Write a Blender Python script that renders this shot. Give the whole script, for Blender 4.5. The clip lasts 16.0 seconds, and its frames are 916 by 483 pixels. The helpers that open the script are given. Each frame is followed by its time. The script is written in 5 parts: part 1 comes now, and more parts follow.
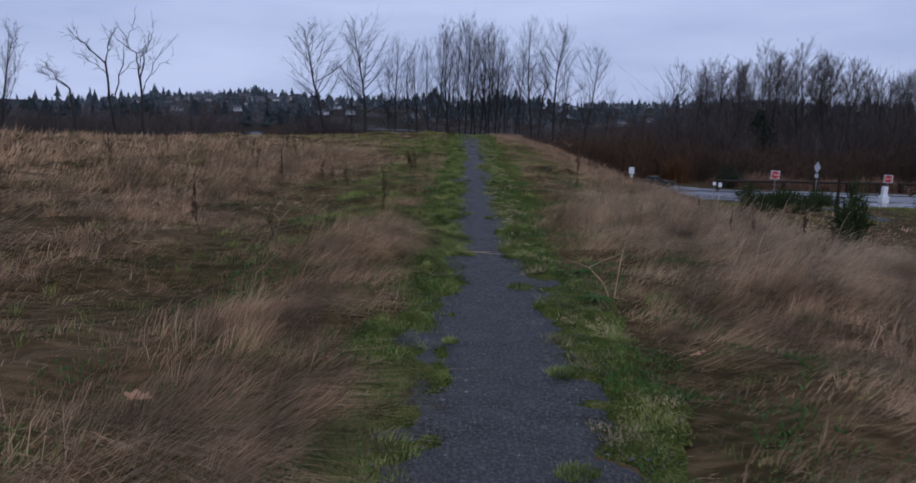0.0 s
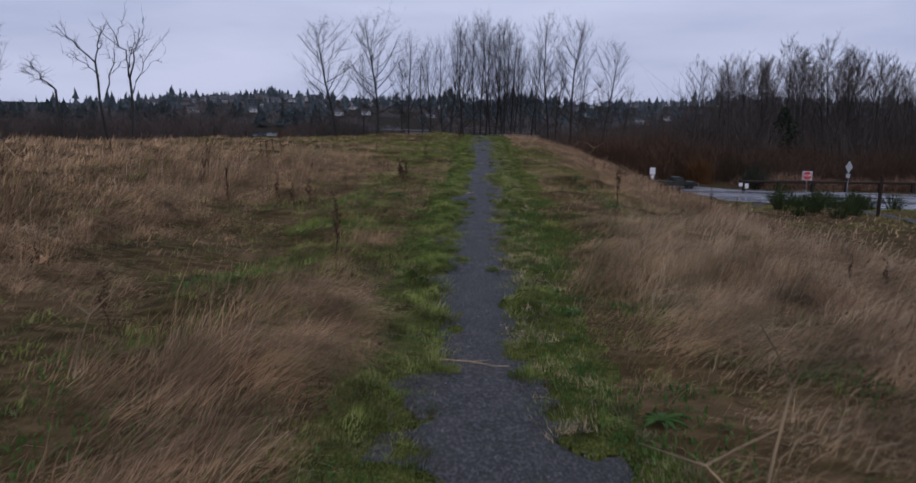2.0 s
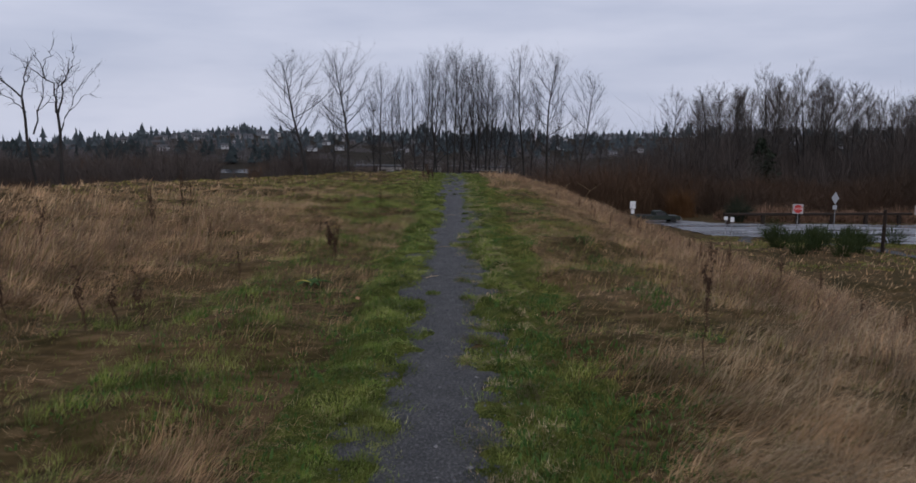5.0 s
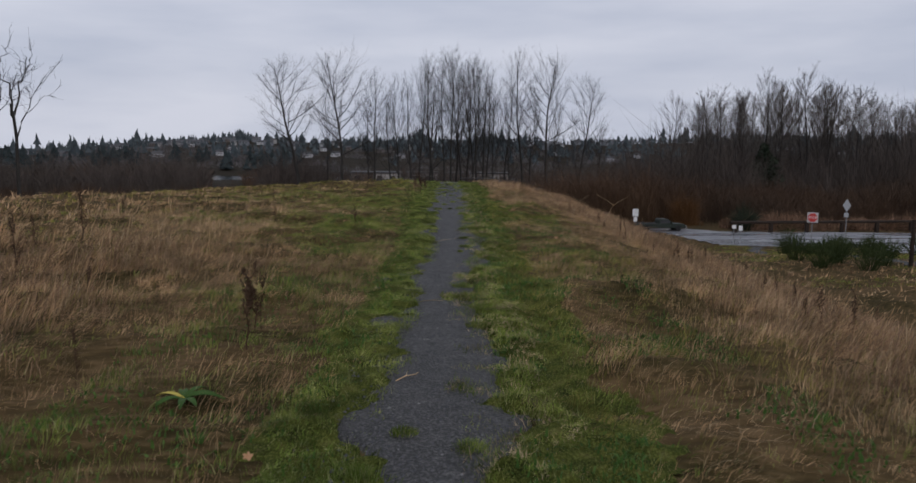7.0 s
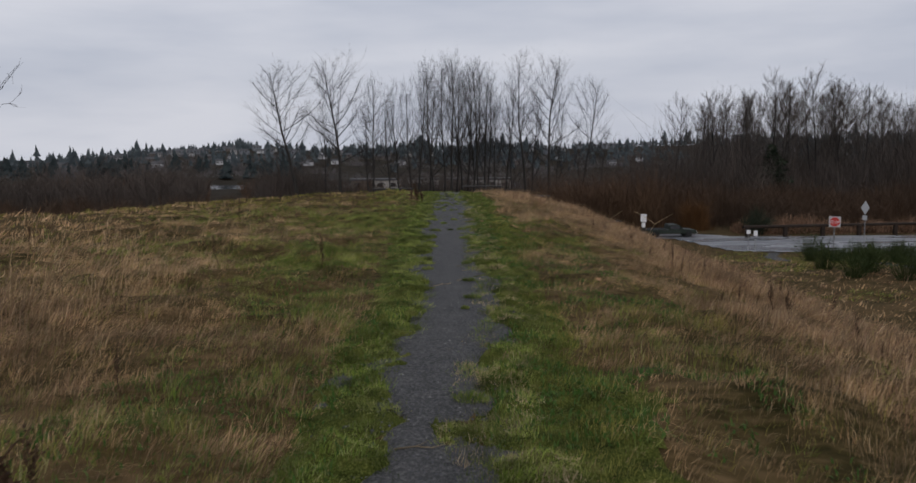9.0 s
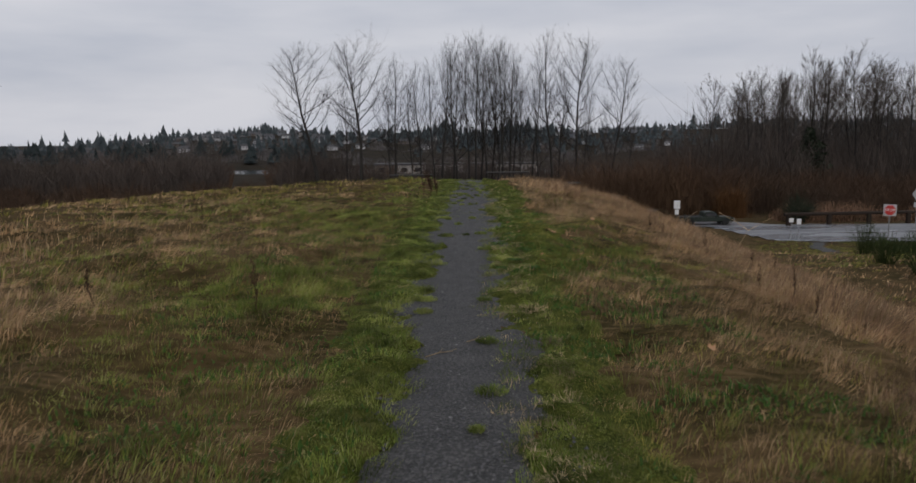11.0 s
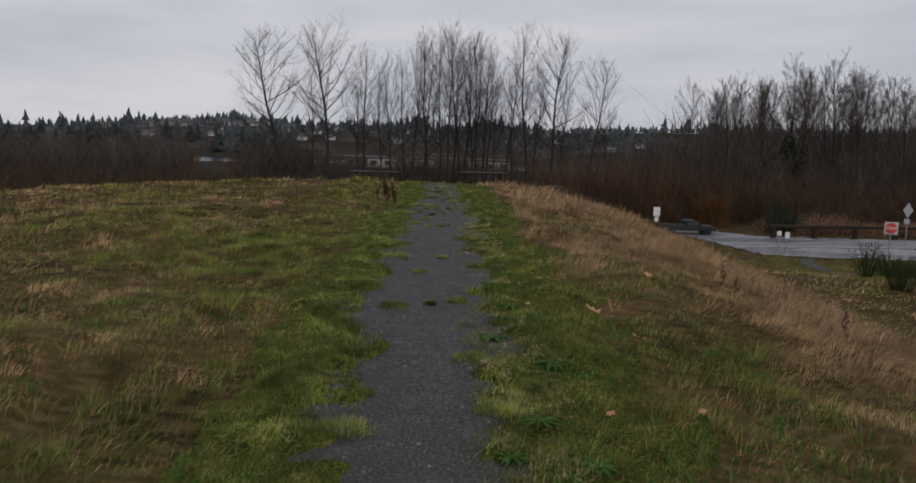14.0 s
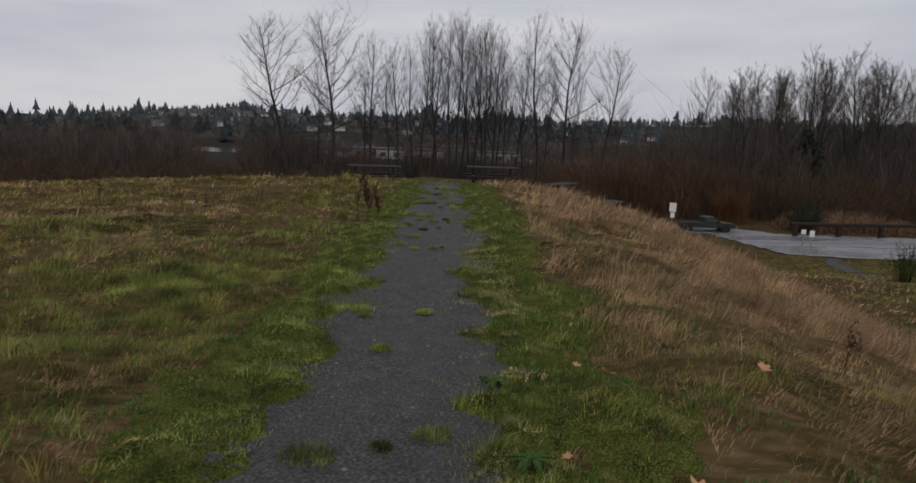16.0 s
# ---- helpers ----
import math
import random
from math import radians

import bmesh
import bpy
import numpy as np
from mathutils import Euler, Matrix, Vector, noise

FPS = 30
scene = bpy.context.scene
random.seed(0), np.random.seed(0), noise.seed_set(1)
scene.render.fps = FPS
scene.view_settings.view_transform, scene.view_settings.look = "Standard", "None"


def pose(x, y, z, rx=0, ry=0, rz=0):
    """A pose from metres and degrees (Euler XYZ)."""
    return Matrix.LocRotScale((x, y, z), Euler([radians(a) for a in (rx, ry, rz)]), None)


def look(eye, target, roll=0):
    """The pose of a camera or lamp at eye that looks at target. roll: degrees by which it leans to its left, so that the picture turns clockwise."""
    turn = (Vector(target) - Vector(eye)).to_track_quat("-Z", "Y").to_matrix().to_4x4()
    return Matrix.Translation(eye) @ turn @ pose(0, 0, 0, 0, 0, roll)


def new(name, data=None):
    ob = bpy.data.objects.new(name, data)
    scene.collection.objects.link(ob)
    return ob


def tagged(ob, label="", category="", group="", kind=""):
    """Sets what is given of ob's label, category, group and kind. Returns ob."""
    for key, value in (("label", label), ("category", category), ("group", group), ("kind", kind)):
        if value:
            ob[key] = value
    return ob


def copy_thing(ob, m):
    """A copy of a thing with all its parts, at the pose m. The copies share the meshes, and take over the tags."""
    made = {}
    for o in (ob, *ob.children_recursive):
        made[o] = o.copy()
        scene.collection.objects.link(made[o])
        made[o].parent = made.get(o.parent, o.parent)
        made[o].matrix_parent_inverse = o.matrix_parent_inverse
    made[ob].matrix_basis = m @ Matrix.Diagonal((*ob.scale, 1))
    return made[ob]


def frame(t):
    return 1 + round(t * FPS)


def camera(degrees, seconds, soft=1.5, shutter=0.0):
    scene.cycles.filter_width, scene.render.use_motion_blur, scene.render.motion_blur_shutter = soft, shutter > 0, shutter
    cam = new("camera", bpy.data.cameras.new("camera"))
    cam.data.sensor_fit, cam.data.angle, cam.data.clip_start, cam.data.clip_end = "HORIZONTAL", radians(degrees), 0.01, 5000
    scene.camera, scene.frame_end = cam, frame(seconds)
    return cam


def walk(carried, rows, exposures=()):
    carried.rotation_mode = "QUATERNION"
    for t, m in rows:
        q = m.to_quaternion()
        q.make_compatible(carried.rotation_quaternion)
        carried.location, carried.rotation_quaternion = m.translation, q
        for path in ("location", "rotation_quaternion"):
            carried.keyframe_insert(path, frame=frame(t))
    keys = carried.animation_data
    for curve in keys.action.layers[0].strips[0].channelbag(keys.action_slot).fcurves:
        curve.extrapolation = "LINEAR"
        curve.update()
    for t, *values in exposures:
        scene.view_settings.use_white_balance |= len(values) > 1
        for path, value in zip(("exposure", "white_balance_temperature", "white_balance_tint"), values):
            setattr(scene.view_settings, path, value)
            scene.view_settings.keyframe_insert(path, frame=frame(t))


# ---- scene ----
cam = camera(61.9, 16.0, soft=1.6, shutter=0.25)
PATH = [
    (0, (-0.148, 0.928, 1.071), (-0.164, 2.899, 0.731), 1.7),
    (0.5, (-0.116, 1.55, 1.053), (-0.199, 3.514, 0.684), 2.5),
    (1, (-0.064, 2.222, 1.052), (-0.126, 4.183, 0.664), 2.4),
    (1.5, (-0.011, 2.871, 1.047), (-0.113, 4.829, 0.651), 1.9),
    (2, (0.004, 3.534, 1.059), (-0.055, 5.504, 0.717), 1.3),
    (2.5, (-0.008, 4.139, 1.067), (-0.11, 6.117, 0.792), 0.6),
    (3, (-0.046, 4.71, 1.045), (-0.133, 6.692, 0.794), 0.8),
    (3.5, (-0.049, 5.442, 1.003), (-0.083, 7.425, 0.743), -0.6),
    (4, (-0.012, 5.933, 1.037), (-0.015, 7.916, 0.779), 0.6),
    (6.3, (0.095, 8.805, 1.112), (0.101, 10.791, 0.873), 0.5),
    (6.5, (0.076, 9.071, 1.077), (0.031, 11.059, 0.864), 0.3),
    (7, (0.076, 9.737, 1.074), (0.086, 11.723, 0.835), 0.5),
    (7.5, (0.073, 10.374, 1.093), (0.069, 12.358, 0.845), 0.3),
    (8, (0.05, 11.018, 1.095), (0.044, 13.002, 0.846), -0.0),
    (8.5, (0.059, 11.647, 1.104), (0.066, 13.635, 0.882), -0.3),
    (11, (0.161, 15.021, 1.062), (0.1, 17.003, 0.798), -0.5),
    (11.5, (0.146, 15.696, 1.051), (0.044, 17.675, 0.779), 0.3),
    (12, (0.138, 16.347, 1.05), (0.058, 18.331, 0.809), 0.1),
    (12.5, (0.111, 16.956, 1.046), (0.03, 18.94, 0.802), 1.2),
    (13, (0.083, 17.632, 1.02), (0.053, 19.615, 0.762), 1.1),
    (13.5, (0.078, 18.26, 1.032), (0.057, 20.241, 0.756), 1.6),
    (14, (0.101, 18.927, 1.034), (0.122, 20.908, 0.759), 1.8),
    (14.5, (0.201, 19.594, 1.042), (0.225, 21.579, 0.794), 2.6),
    (15, (0.218, 20.152, 1.034), (0.241, 22.135, 0.773), 2.2),
    (15.5, (0.226, 20.606, 1.065), (0.207, 22.587, 0.796), 2.8),
    (16, (0.22, 21.149, 1.043), (0.217, 23.126, 0.746), 2.1),
]
walk(cam, [(t, look(eye, target, roll)) for t, eye, target, roll in PATH],
     exposures=[(0.0, -0.03, 5200, 21), (1.5, -0.02, 5500, 22), (4.0, 0.05, 5850, 19), (8.0, 0.08, 6300, 14), (11.0, 0.06, 6550, 13), (16.0, 0.05, 6700, 13)])

# ---- sky and sun: an overcast winter evening ----
world = bpy.data.worlds.new("overcast_sky")
scene.world = world
world.use_nodes = True
wn, wl = world.node_tree.nodes, world.node_tree.links
sky = wn.new("ShaderNodeTexSky")
sky.sky_type = "NISHITA"
sky.sun_disc = False
sky.sun_elevation, sky.sun_rotation = radians(30), radians(158)
sky.dust_density, sky.air_density = 6.0, 1.0
wcoord = wn.new("ShaderNodeTexCoord")
wmap = wn.new("ShaderNodeMapping")
wmap.inputs["Scale"].default_value = (1.0, 1.0, 5.0)
wnoise = wn.new("ShaderNodeTexNoise")
wnoise.inputs["Scale"].default_value = 2.6
wnoise.inputs["Detail"].default_value = 5.0
wramp = wn.new("ShaderNodeValToRGB")
wramp.color_ramp.elements[0].position, wramp.color_ramp.elements[0].color = 0.36, (4.7, 5.05, 5.7, 1)
wramp.color_ramp.elements[1].position, wramp.color_ramp.elements[1].color = 0.66, (6.25, 6.45, 6.85, 1)
wmix = wn.new("ShaderNodeMix")
wmix.data_type = "RGBA"
wmix.inputs["Factor"].default_value = 0.93
wl.new(wcoord.outputs["Generated"], wmap.inputs["Vector"])
wl.new(wmap.outputs["Vector"], wnoise.inputs["Vector"])
wl.new(wnoise.outputs["Fac"], wramp.inputs["Fac"])
wl.new(sky.outputs["Color"], wmix.inputs["A"])
wl.new(wramp.outputs["Color"], wmix.inputs["B"])
wl.new(wmix.outputs["Result"], wn["Background"].inputs["Color"])
wn["Background"].inputs["Strength"].default_value = 0.1

sun = new("sun", bpy.data.lights.new("sun", "SUN"))
sun.data.energy, sun.data.angle, sun.data.color = 0.5, radians(40), (1.0, 0.97, 0.93)
sun.matrix_basis = look((0, 0, 60), (-24, 60, 22))

# ---- numbers of the place ----
PLAIN = -6.1
rng = np.random.default_rng(7)


def smooth(a, b, v):
    u = np.clip((v - a) / (b - a), 0, 1)
    return u * u * (3 - 2 * u)


def lattice(i, j, seed):
    h = np.sin(i * 127.1 + j * 311.7 + seed * 74.7) * 43758.5453
    return h - np.floor(h)


def fog(x, y, size, seed=0):
    """Smooth value noise from 0 to 1, with two octaves."""
    x, y = np.asarray(x, float), np.asarray(y, float)
    out, gain = 0.0, 0.67
    for octave in (1, 2.3):
        u, v = x * octave / size + seed * 3.1, y * octave / size - seed * 5.7
        i, j = np.floor(u), np.floor(v)
        fu, fv = u - i, v - j
        fu, fv = fu * fu * (3 - 2 * fu), fv * fv * (3 - 2 * fv)
        a, b = lattice(i, j, seed), lattice(i + 1, j, seed)
        c, d = lattice(i, j + 1, seed), lattice(i + 1, j + 1, seed)
        out = out + gain * (a + (b - a) * fu + (c - a) * fv + (a - b - c + d) * fu * fv)
        gain *= 0.5
    return out


def height(x, y):
    """The ground: a long flat-topped bank, the low plain round it, the river and the hill beyond."""
    x, y = np.asarray(x, float), np.asarray(y, float)
    u = np.maximum(0, x - 1.2)
    soft = np.interp(y, (0, 8, 15, 25), (7.0, 6.0, 3.4, 1.9))
    bank = -np.interp(y, (34, 44), (0.45, 0.37)) * u * u / (u + soft)
    w = np.maximum(0, -x - np.interp(y, (12, 32), (13.0, 8.5)))
    bank = bank - np.interp(y, (4, 10, 20, 26, 32), (0.0, -0.0016, -0.0012, 0.0003, 0.0042)) * np.clip(x, -13, 0) ** 2 - 0.45 * w * w / (w + 1.5)
    v = np.maximum(0, y - 35.0)
    bank = bank - 1.15 * smooth(0, 9, v) - 0.4 * np.maximum(0, y - 54.0)
    back = np.maximum(0, -y - 12.0)
    bank = bank - 0.4 * back
    low = -4.0 + (PLAIN + 4.0) * smooth(44, 66, y)
    low = low + 0.25 * (fog(x, y, 9.0, 3) - 0.5) * (1 - smooth(60, 66, y))
    top = np.maximum(bank, low) + 0.25 * np.exp(-np.abs(bank - low) / 0.6) - 0.25 * np.exp(-3.0)
    near = smooth(60, 30, np.hypot(x, y - 20))
    top = top + near * (0.17 * (fog(x, y, 1.9, 1) - 0.5) * smooth(0.5, 1.6, np.abs(x + 0.1)) + 0.17 * (fog(x, y, 0.55, 15) - 0.5) * smooth(0.35, 1.0, np.abs(x + 0.1)) + 0.012 * (fog(x, y, 0.9, 2) - 0.5))
    river = -3.0 * smooth(112, 190, y) - 2.6 * smooth(255, 268, y) * (1 - smooth(320, 345, y))
    crest = np.interp(x, (-900, -420, -300, -184, -90, 14, 117, 300, 900), (-12, -9, -3, 8, 3, 5, 7, 11, 16))
    hill = (crest - PLAIN + 3.0) * smooth(330, 700, y) + 3.0 * (fog(x, y, 60, 4) - 0.5) * smooth(330, 420, y)
    return top + np.where(y > 100, river + hill, 0)


# the worn gravel line: how far it reaches to both sides along the bank
EDGE_Y = (-6, 3.0, 3.9, 4.4, 4.8, 5.6, 6.1, 6.4, 6.8, 7.5, 8.3, 10.5, 12.1, 12.6, 13.3, 14.2, 15.2, 16.5, 17.2, 18.5, 19.0, 20.0, 22.0, 22.8, 23.3, 24.2, 25.3, 27.6, 33, 36)
EDGE_L = (-.3, -.29, -.27, -.32, -.22, -.15, -.15, -.24, -.14, -.20, -.20, -.18, -.15, -.29, -.22, -.20, -.21, -.25, -.13, -.16, -.24, -.26, -.29, -.32, -.38, -.41, -.34, -.40, -.42, -.42)
EDGE_R = (.27, .27, .31, .32, .35, .37, .24, .18, .15, .20, .17, .12, .15, .20, .14, .20, .09, .12, .28, .24, .25, .18, .22, .22, .26, .26, .25, .26, .15, .05)


def path_depth(x, y):
    """How far inside the gravel a place lies; negative outside."""
    x, y = np.asarray(x, float), np.asarray(y, float)
    l = np.interp(y, EDGE_Y, EDGE_L) - 0.07 * (fog(x * 0.5, y, 0.5, 5) - 0.5) - 0.08 * (fog(x, y, 0.14, 6) - 0.5)
    r = np.interp(y, EDGE_Y, EDGE_R) + 0.07 * (fog(x * 0.5, y, 0.5, 7) - 0.5) + 0.08 * (fog(x, y, 0.14, 8) - 0.5)
    d = np.minimum(x - l, r - x)
    d = d - 0.9 * np.maximum(0, fog(x, y, 0.26, 9) - np.interp(y, (20, 33), (0.72, 0.60))) * (1 - smooth(0.05, 0.14, d) * (1 - smooth(27, 33, y)))
    return np.where(y > 34.5, np.minimum(d, (35.5 - y) * 0.3), d)


def path_side(x, y):
    """Metres beyond the gravel: negative to one side, positive to the other."""
    l, r = np.interp(y, EDGE_Y, EDGE_L), np.interp(y, EDGE_Y, EDGE_R)
    return np.where(x < l, x - l, np.where(x > r, x - r, 0))


def turf_width(x, y):
    """How far the green turf reaches from the gravel."""
    right, left = np.interp(y, (5, 9, 13, 20), (0.30, 0.42, 0.66, 0.62)), np.interp(y, (7, 12, 17, 26), (0.32, 0.45, 0.36, 0.42))
    return np.where(np.asarray(x) > 0, right, left) * (0.62 + 0.76 * fog(np.asarray(x) * 0.5, y, 0.75, 44))


def grown(x, y):
    """0 on the bare gravel, 1 where turf covers the ground."""
    ragged = 0.34 * (fog(x * 0.8, y, 0.30, 30) - 0.48) + 0.26 * (fog(x, y, 0.11, 38) - 0.5)
    reach = np.where(np.asarray(x) < 0, -0.01, np.interp(y, (8, 12), (-0.02, 0.09)))
    return smooth(-0.05, 0.13, -path_depth(x, y) - reach + ragged)


def turf_lift(x, y):
    """Low clumps of moss and turf beside the gravel: how far they rise."""
    lump = 0.085 * fog(x, y, 0.17, 34) ** 2.4 + 0.022 * fog(x, y, 0.07, 35)
    d = np.abs(path_side(x, y))
    return -0.02 + grown(x, y) * (0.012 + lump) * (1 - 0.5 * smooth(0.7, 1.2, d / turf_width(x, y)))


def cover(x, y):
    """How high the turf stands above the ground at a place."""
    return np.where(np.abs(path_side(x, y)) < 1.25 * turf_width(x, y), np.maximum(turf_lift(x, y), 0), 0)


# ---- materials ----
def material(name, rough=0.9, spec=0.3):
    m = bpy.data.materials.new(name)
    m.use_nodes = True
    b = m.node_tree.nodes["Principled BSDF"]
    b.inputs["Roughness"].default_value = rough
    b.inputs["Specular IOR Level"].default_value = spec
    return m, m.node_tree.nodes, m.node_tree.links, b


def ramp(nodes, stops):
    r = nodes.new("ShaderNodeValToRGB")
    while len(r.color_ramp.elements) < len(stops):
        r.color_ramp.elements.new(0.5)
    for e, (p, c) in zip(r.color_ramp.elements, stops):
        e.position, e.color = p, (*c, 1)
    return r


def place(nodes, links, scale, detail=4.0, stretch=(1, 1, 1)):
    """A noise laid out in metres."""
    g = nodes.new("ShaderNodeNewGeometry")
    mp = nodes.new("ShaderNodeMapping")
    mp.inputs["Scale"].default_value = stretch
    n = nodes.new("ShaderNodeTexNoise")
    n.inputs["Scale"].default_value = scale
    n.inputs["Detail"].default_value = detail
    links.new(g.outputs["Position"], mp.inputs["Vector"])
    links.new(mp.outputs["Vector"], n.inputs["Vector"])
    return n


def blend(nodes, links, a, b, fac, mode="MIX"):
    m = nodes.new("ShaderNodeMix")
    m.data_type, m.blend_type = "RGBA", mode
    if isinstance(fac, float):
        m.inputs["Factor"].default_value = fac
    else:
        links.new(fac, m.inputs["Factor"])
    links.new(a, m.inputs["A"])
    links.new(b, m.inputs["B"])
    return m.outputs["Result"]


def relief(nodes, links, b, noise_node, strength, distance):
    bump = nodes.new("ShaderNodeBump")
    bump.inputs["Strength"].default_value = strength
    bump.inputs["Distance"].default_value = distance
    links.new(noise_node.outputs[0], bump.inputs["Height"])
    links.new(bump.outputs["Normal"], b.inputs["Normal"])


def two_scale(name, broad, fine, broad_scale, fine_scale, rough=0.9, spec=0.3, bump=0.0, mix=0.5, stretch=(1, 1, 1), metal=0.0):
    """Colours varied at two scales, with relief."""
    m, n, l, b = material(name, rough, spec)
    a, c = place(n, l, broad_scale, 3.0), place(n, l, fine_scale, 6.0, stretch)
    ra, rc = ramp(n, broad), ramp(n, fine)
    l.new(a.outputs["Fac"], ra.inputs["Fac"])
    l.new(c.outputs["Fac"], rc.inputs["Fac"])
    l.new(blend(n, l, ra.outputs["Color"], rc.outputs["Color"], mix), b.inputs["Base Color"])
    b.inputs["Metallic"].default_value = metal
    if bump:
        relief(n, l, b, c, bump, 0.02)
    return m


def strands(name, stops, patch, patch_scale, amount=0.4, rough=0.75, through_light=0.0, clump=0.0):
    """Blades and stems: each one its own shade, and broad patches; clump multiplies in finer blotches for shaded gaps
    and bright tufts.
    """
    m, n, l, b = material(name, rough, 0.10)
    g = n.new("ShaderNodeNewGeometry")
    r = ramp(n, stops)
    l.new(g.outputs["Random Per Island"], r.inputs["Fac"])
    p = place(n, l, patch_scale, 3.0)
    pr = ramp(n, patch)
    l.new(p.outputs["Fac"], pr.inputs["Fac"])
    col = blend(n, l, r.outputs["Color"], pr.outputs["Color"], amount)
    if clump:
        # shade of the gaps between tufts, put into the colour by noise
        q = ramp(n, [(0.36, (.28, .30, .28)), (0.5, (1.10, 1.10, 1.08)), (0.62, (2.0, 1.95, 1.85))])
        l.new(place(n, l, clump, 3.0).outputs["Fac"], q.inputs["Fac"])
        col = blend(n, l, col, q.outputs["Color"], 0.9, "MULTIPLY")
    l.new(col, b.inputs["Base Color"])
    if through_light:
        t = n.new("ShaderNodeBsdfTranslucent")
        s = n.new("ShaderNodeMixShader")
        s.inputs["Fac"].default_value = through_light
        l.new(col, t.inputs["Color"])
        l.new(b.outputs[0], s.inputs[1])
        l.new(t.outputs[0], s.inputs[2])
        l.new(s.outputs[0], n["Material Output"].inputs["Surface"])
    return m


M_GROUND = two_scale("turf_and_thatch", [(0.30, (0.023, 0.023, 0.006)), (0.43, (0.051, 0.041, 0.014)), (0.56, (0.103, 0.068, 0.030)), (0.70, (0.141, 0.092, 0.045))],
                     [(0.36, (0.012, 0.009, 0.004)), (0.5, (0.060, 0.041, 0.017)), (0.66, (0.162, 0.106, 0.054))], 0.9, 42, spec=0.03, bump=1.0, mix=0.5, stretch=(.158, .392, .324))


def woodland_floor(m):
    """Dark leaf litter takes over from the turf on the far plain and hill."""
    n, l = m.node_tree.nodes, m.node_tree.links
    b = n["Principled BSDF"]
    turf = b.inputs["Base Color"].links[0].from_socket
    g, xyz, r = n.new("ShaderNodeNewGeometry"), n.new("ShaderNodeSeparateXYZ"), n.new("ShaderNodeMapRange")
    l.new(g.outputs["Position"], xyz.inputs[0])
    l.new(xyz.outputs["Y"], r.inputs["Value"])
    r.inputs["From Min"].default_value, r.inputs["From Max"].default_value = 78, 100
    litter = ramp(n, [(0.3, (.016, .014, .010)), (0.7, (.040, .032, .022))])
    l.new(place(n, l, 0.15, 6.0).outputs["Fac"], litter.inputs["Fac"])
    l.new(blend(n, l, turf, litter.outputs["Color"], r.outputs["Result"]), b.inputs["Base Color"])


woodland_floor(M_GROUND)
M_TURF = two_scale("mossy_turf", [(0.34, (.018, .028, .008)), (0.46, (.054, .068, .014)), (0.58, (.107, .119, .023)), (0.68, (.188, .174, .059))],
                   [(0.36, (.010, .013, .004)), (0.5, (.064, .077, .014)), (0.64, (.214, .224, .066))], 9.0, 120, rough=0.95, spec=0.03, bump=1.0, mix=0.55)
M_GRAVEL = two_scale("fine_dark_gravel", [(0.32, (.034, .034, .033)), (0.5, (.053, .052, .050)), (0.68, (.082, .079, .075))],
                     [(0.38, (.012, .012, .011)), (0.52, (.052, .050, .048)), (0.66, (.172, .168, .156))], 7.0, 80, rough=0.75, bump=1.0, mix=0.55)
M_STONE = strands("gravel_stone", [(0, (.05, .05, .055)), (0.6, (.10, .10, .105)), (0.93, (.16, .155, .155)), (1, (.28, .27, .26))],
                  [(0.3, (.07, .07, .075)), (0.7, (.11, .11, .115))], 2.0, 0.3, 0.7)
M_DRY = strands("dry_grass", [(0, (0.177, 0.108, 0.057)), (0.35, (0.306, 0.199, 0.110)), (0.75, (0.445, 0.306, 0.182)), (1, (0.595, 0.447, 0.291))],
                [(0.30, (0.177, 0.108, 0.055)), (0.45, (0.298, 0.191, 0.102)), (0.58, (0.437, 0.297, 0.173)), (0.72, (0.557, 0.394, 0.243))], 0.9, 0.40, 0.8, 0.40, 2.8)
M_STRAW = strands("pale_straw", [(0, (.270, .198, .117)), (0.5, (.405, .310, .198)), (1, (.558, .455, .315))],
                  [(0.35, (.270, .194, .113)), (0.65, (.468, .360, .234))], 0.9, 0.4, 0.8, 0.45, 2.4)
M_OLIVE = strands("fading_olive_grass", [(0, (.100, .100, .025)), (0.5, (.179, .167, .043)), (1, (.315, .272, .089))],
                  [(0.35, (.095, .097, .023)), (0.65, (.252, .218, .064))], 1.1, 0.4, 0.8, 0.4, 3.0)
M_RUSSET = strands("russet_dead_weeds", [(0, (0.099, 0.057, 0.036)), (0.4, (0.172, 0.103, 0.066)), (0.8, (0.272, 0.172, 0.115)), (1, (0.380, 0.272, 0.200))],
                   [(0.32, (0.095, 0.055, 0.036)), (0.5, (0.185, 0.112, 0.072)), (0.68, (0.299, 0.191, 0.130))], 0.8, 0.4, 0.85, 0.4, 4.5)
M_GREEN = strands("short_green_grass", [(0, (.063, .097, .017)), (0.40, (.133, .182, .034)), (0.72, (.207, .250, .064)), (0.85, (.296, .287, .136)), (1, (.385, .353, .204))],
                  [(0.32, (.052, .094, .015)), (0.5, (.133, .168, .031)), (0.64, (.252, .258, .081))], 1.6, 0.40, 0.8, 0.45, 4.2)
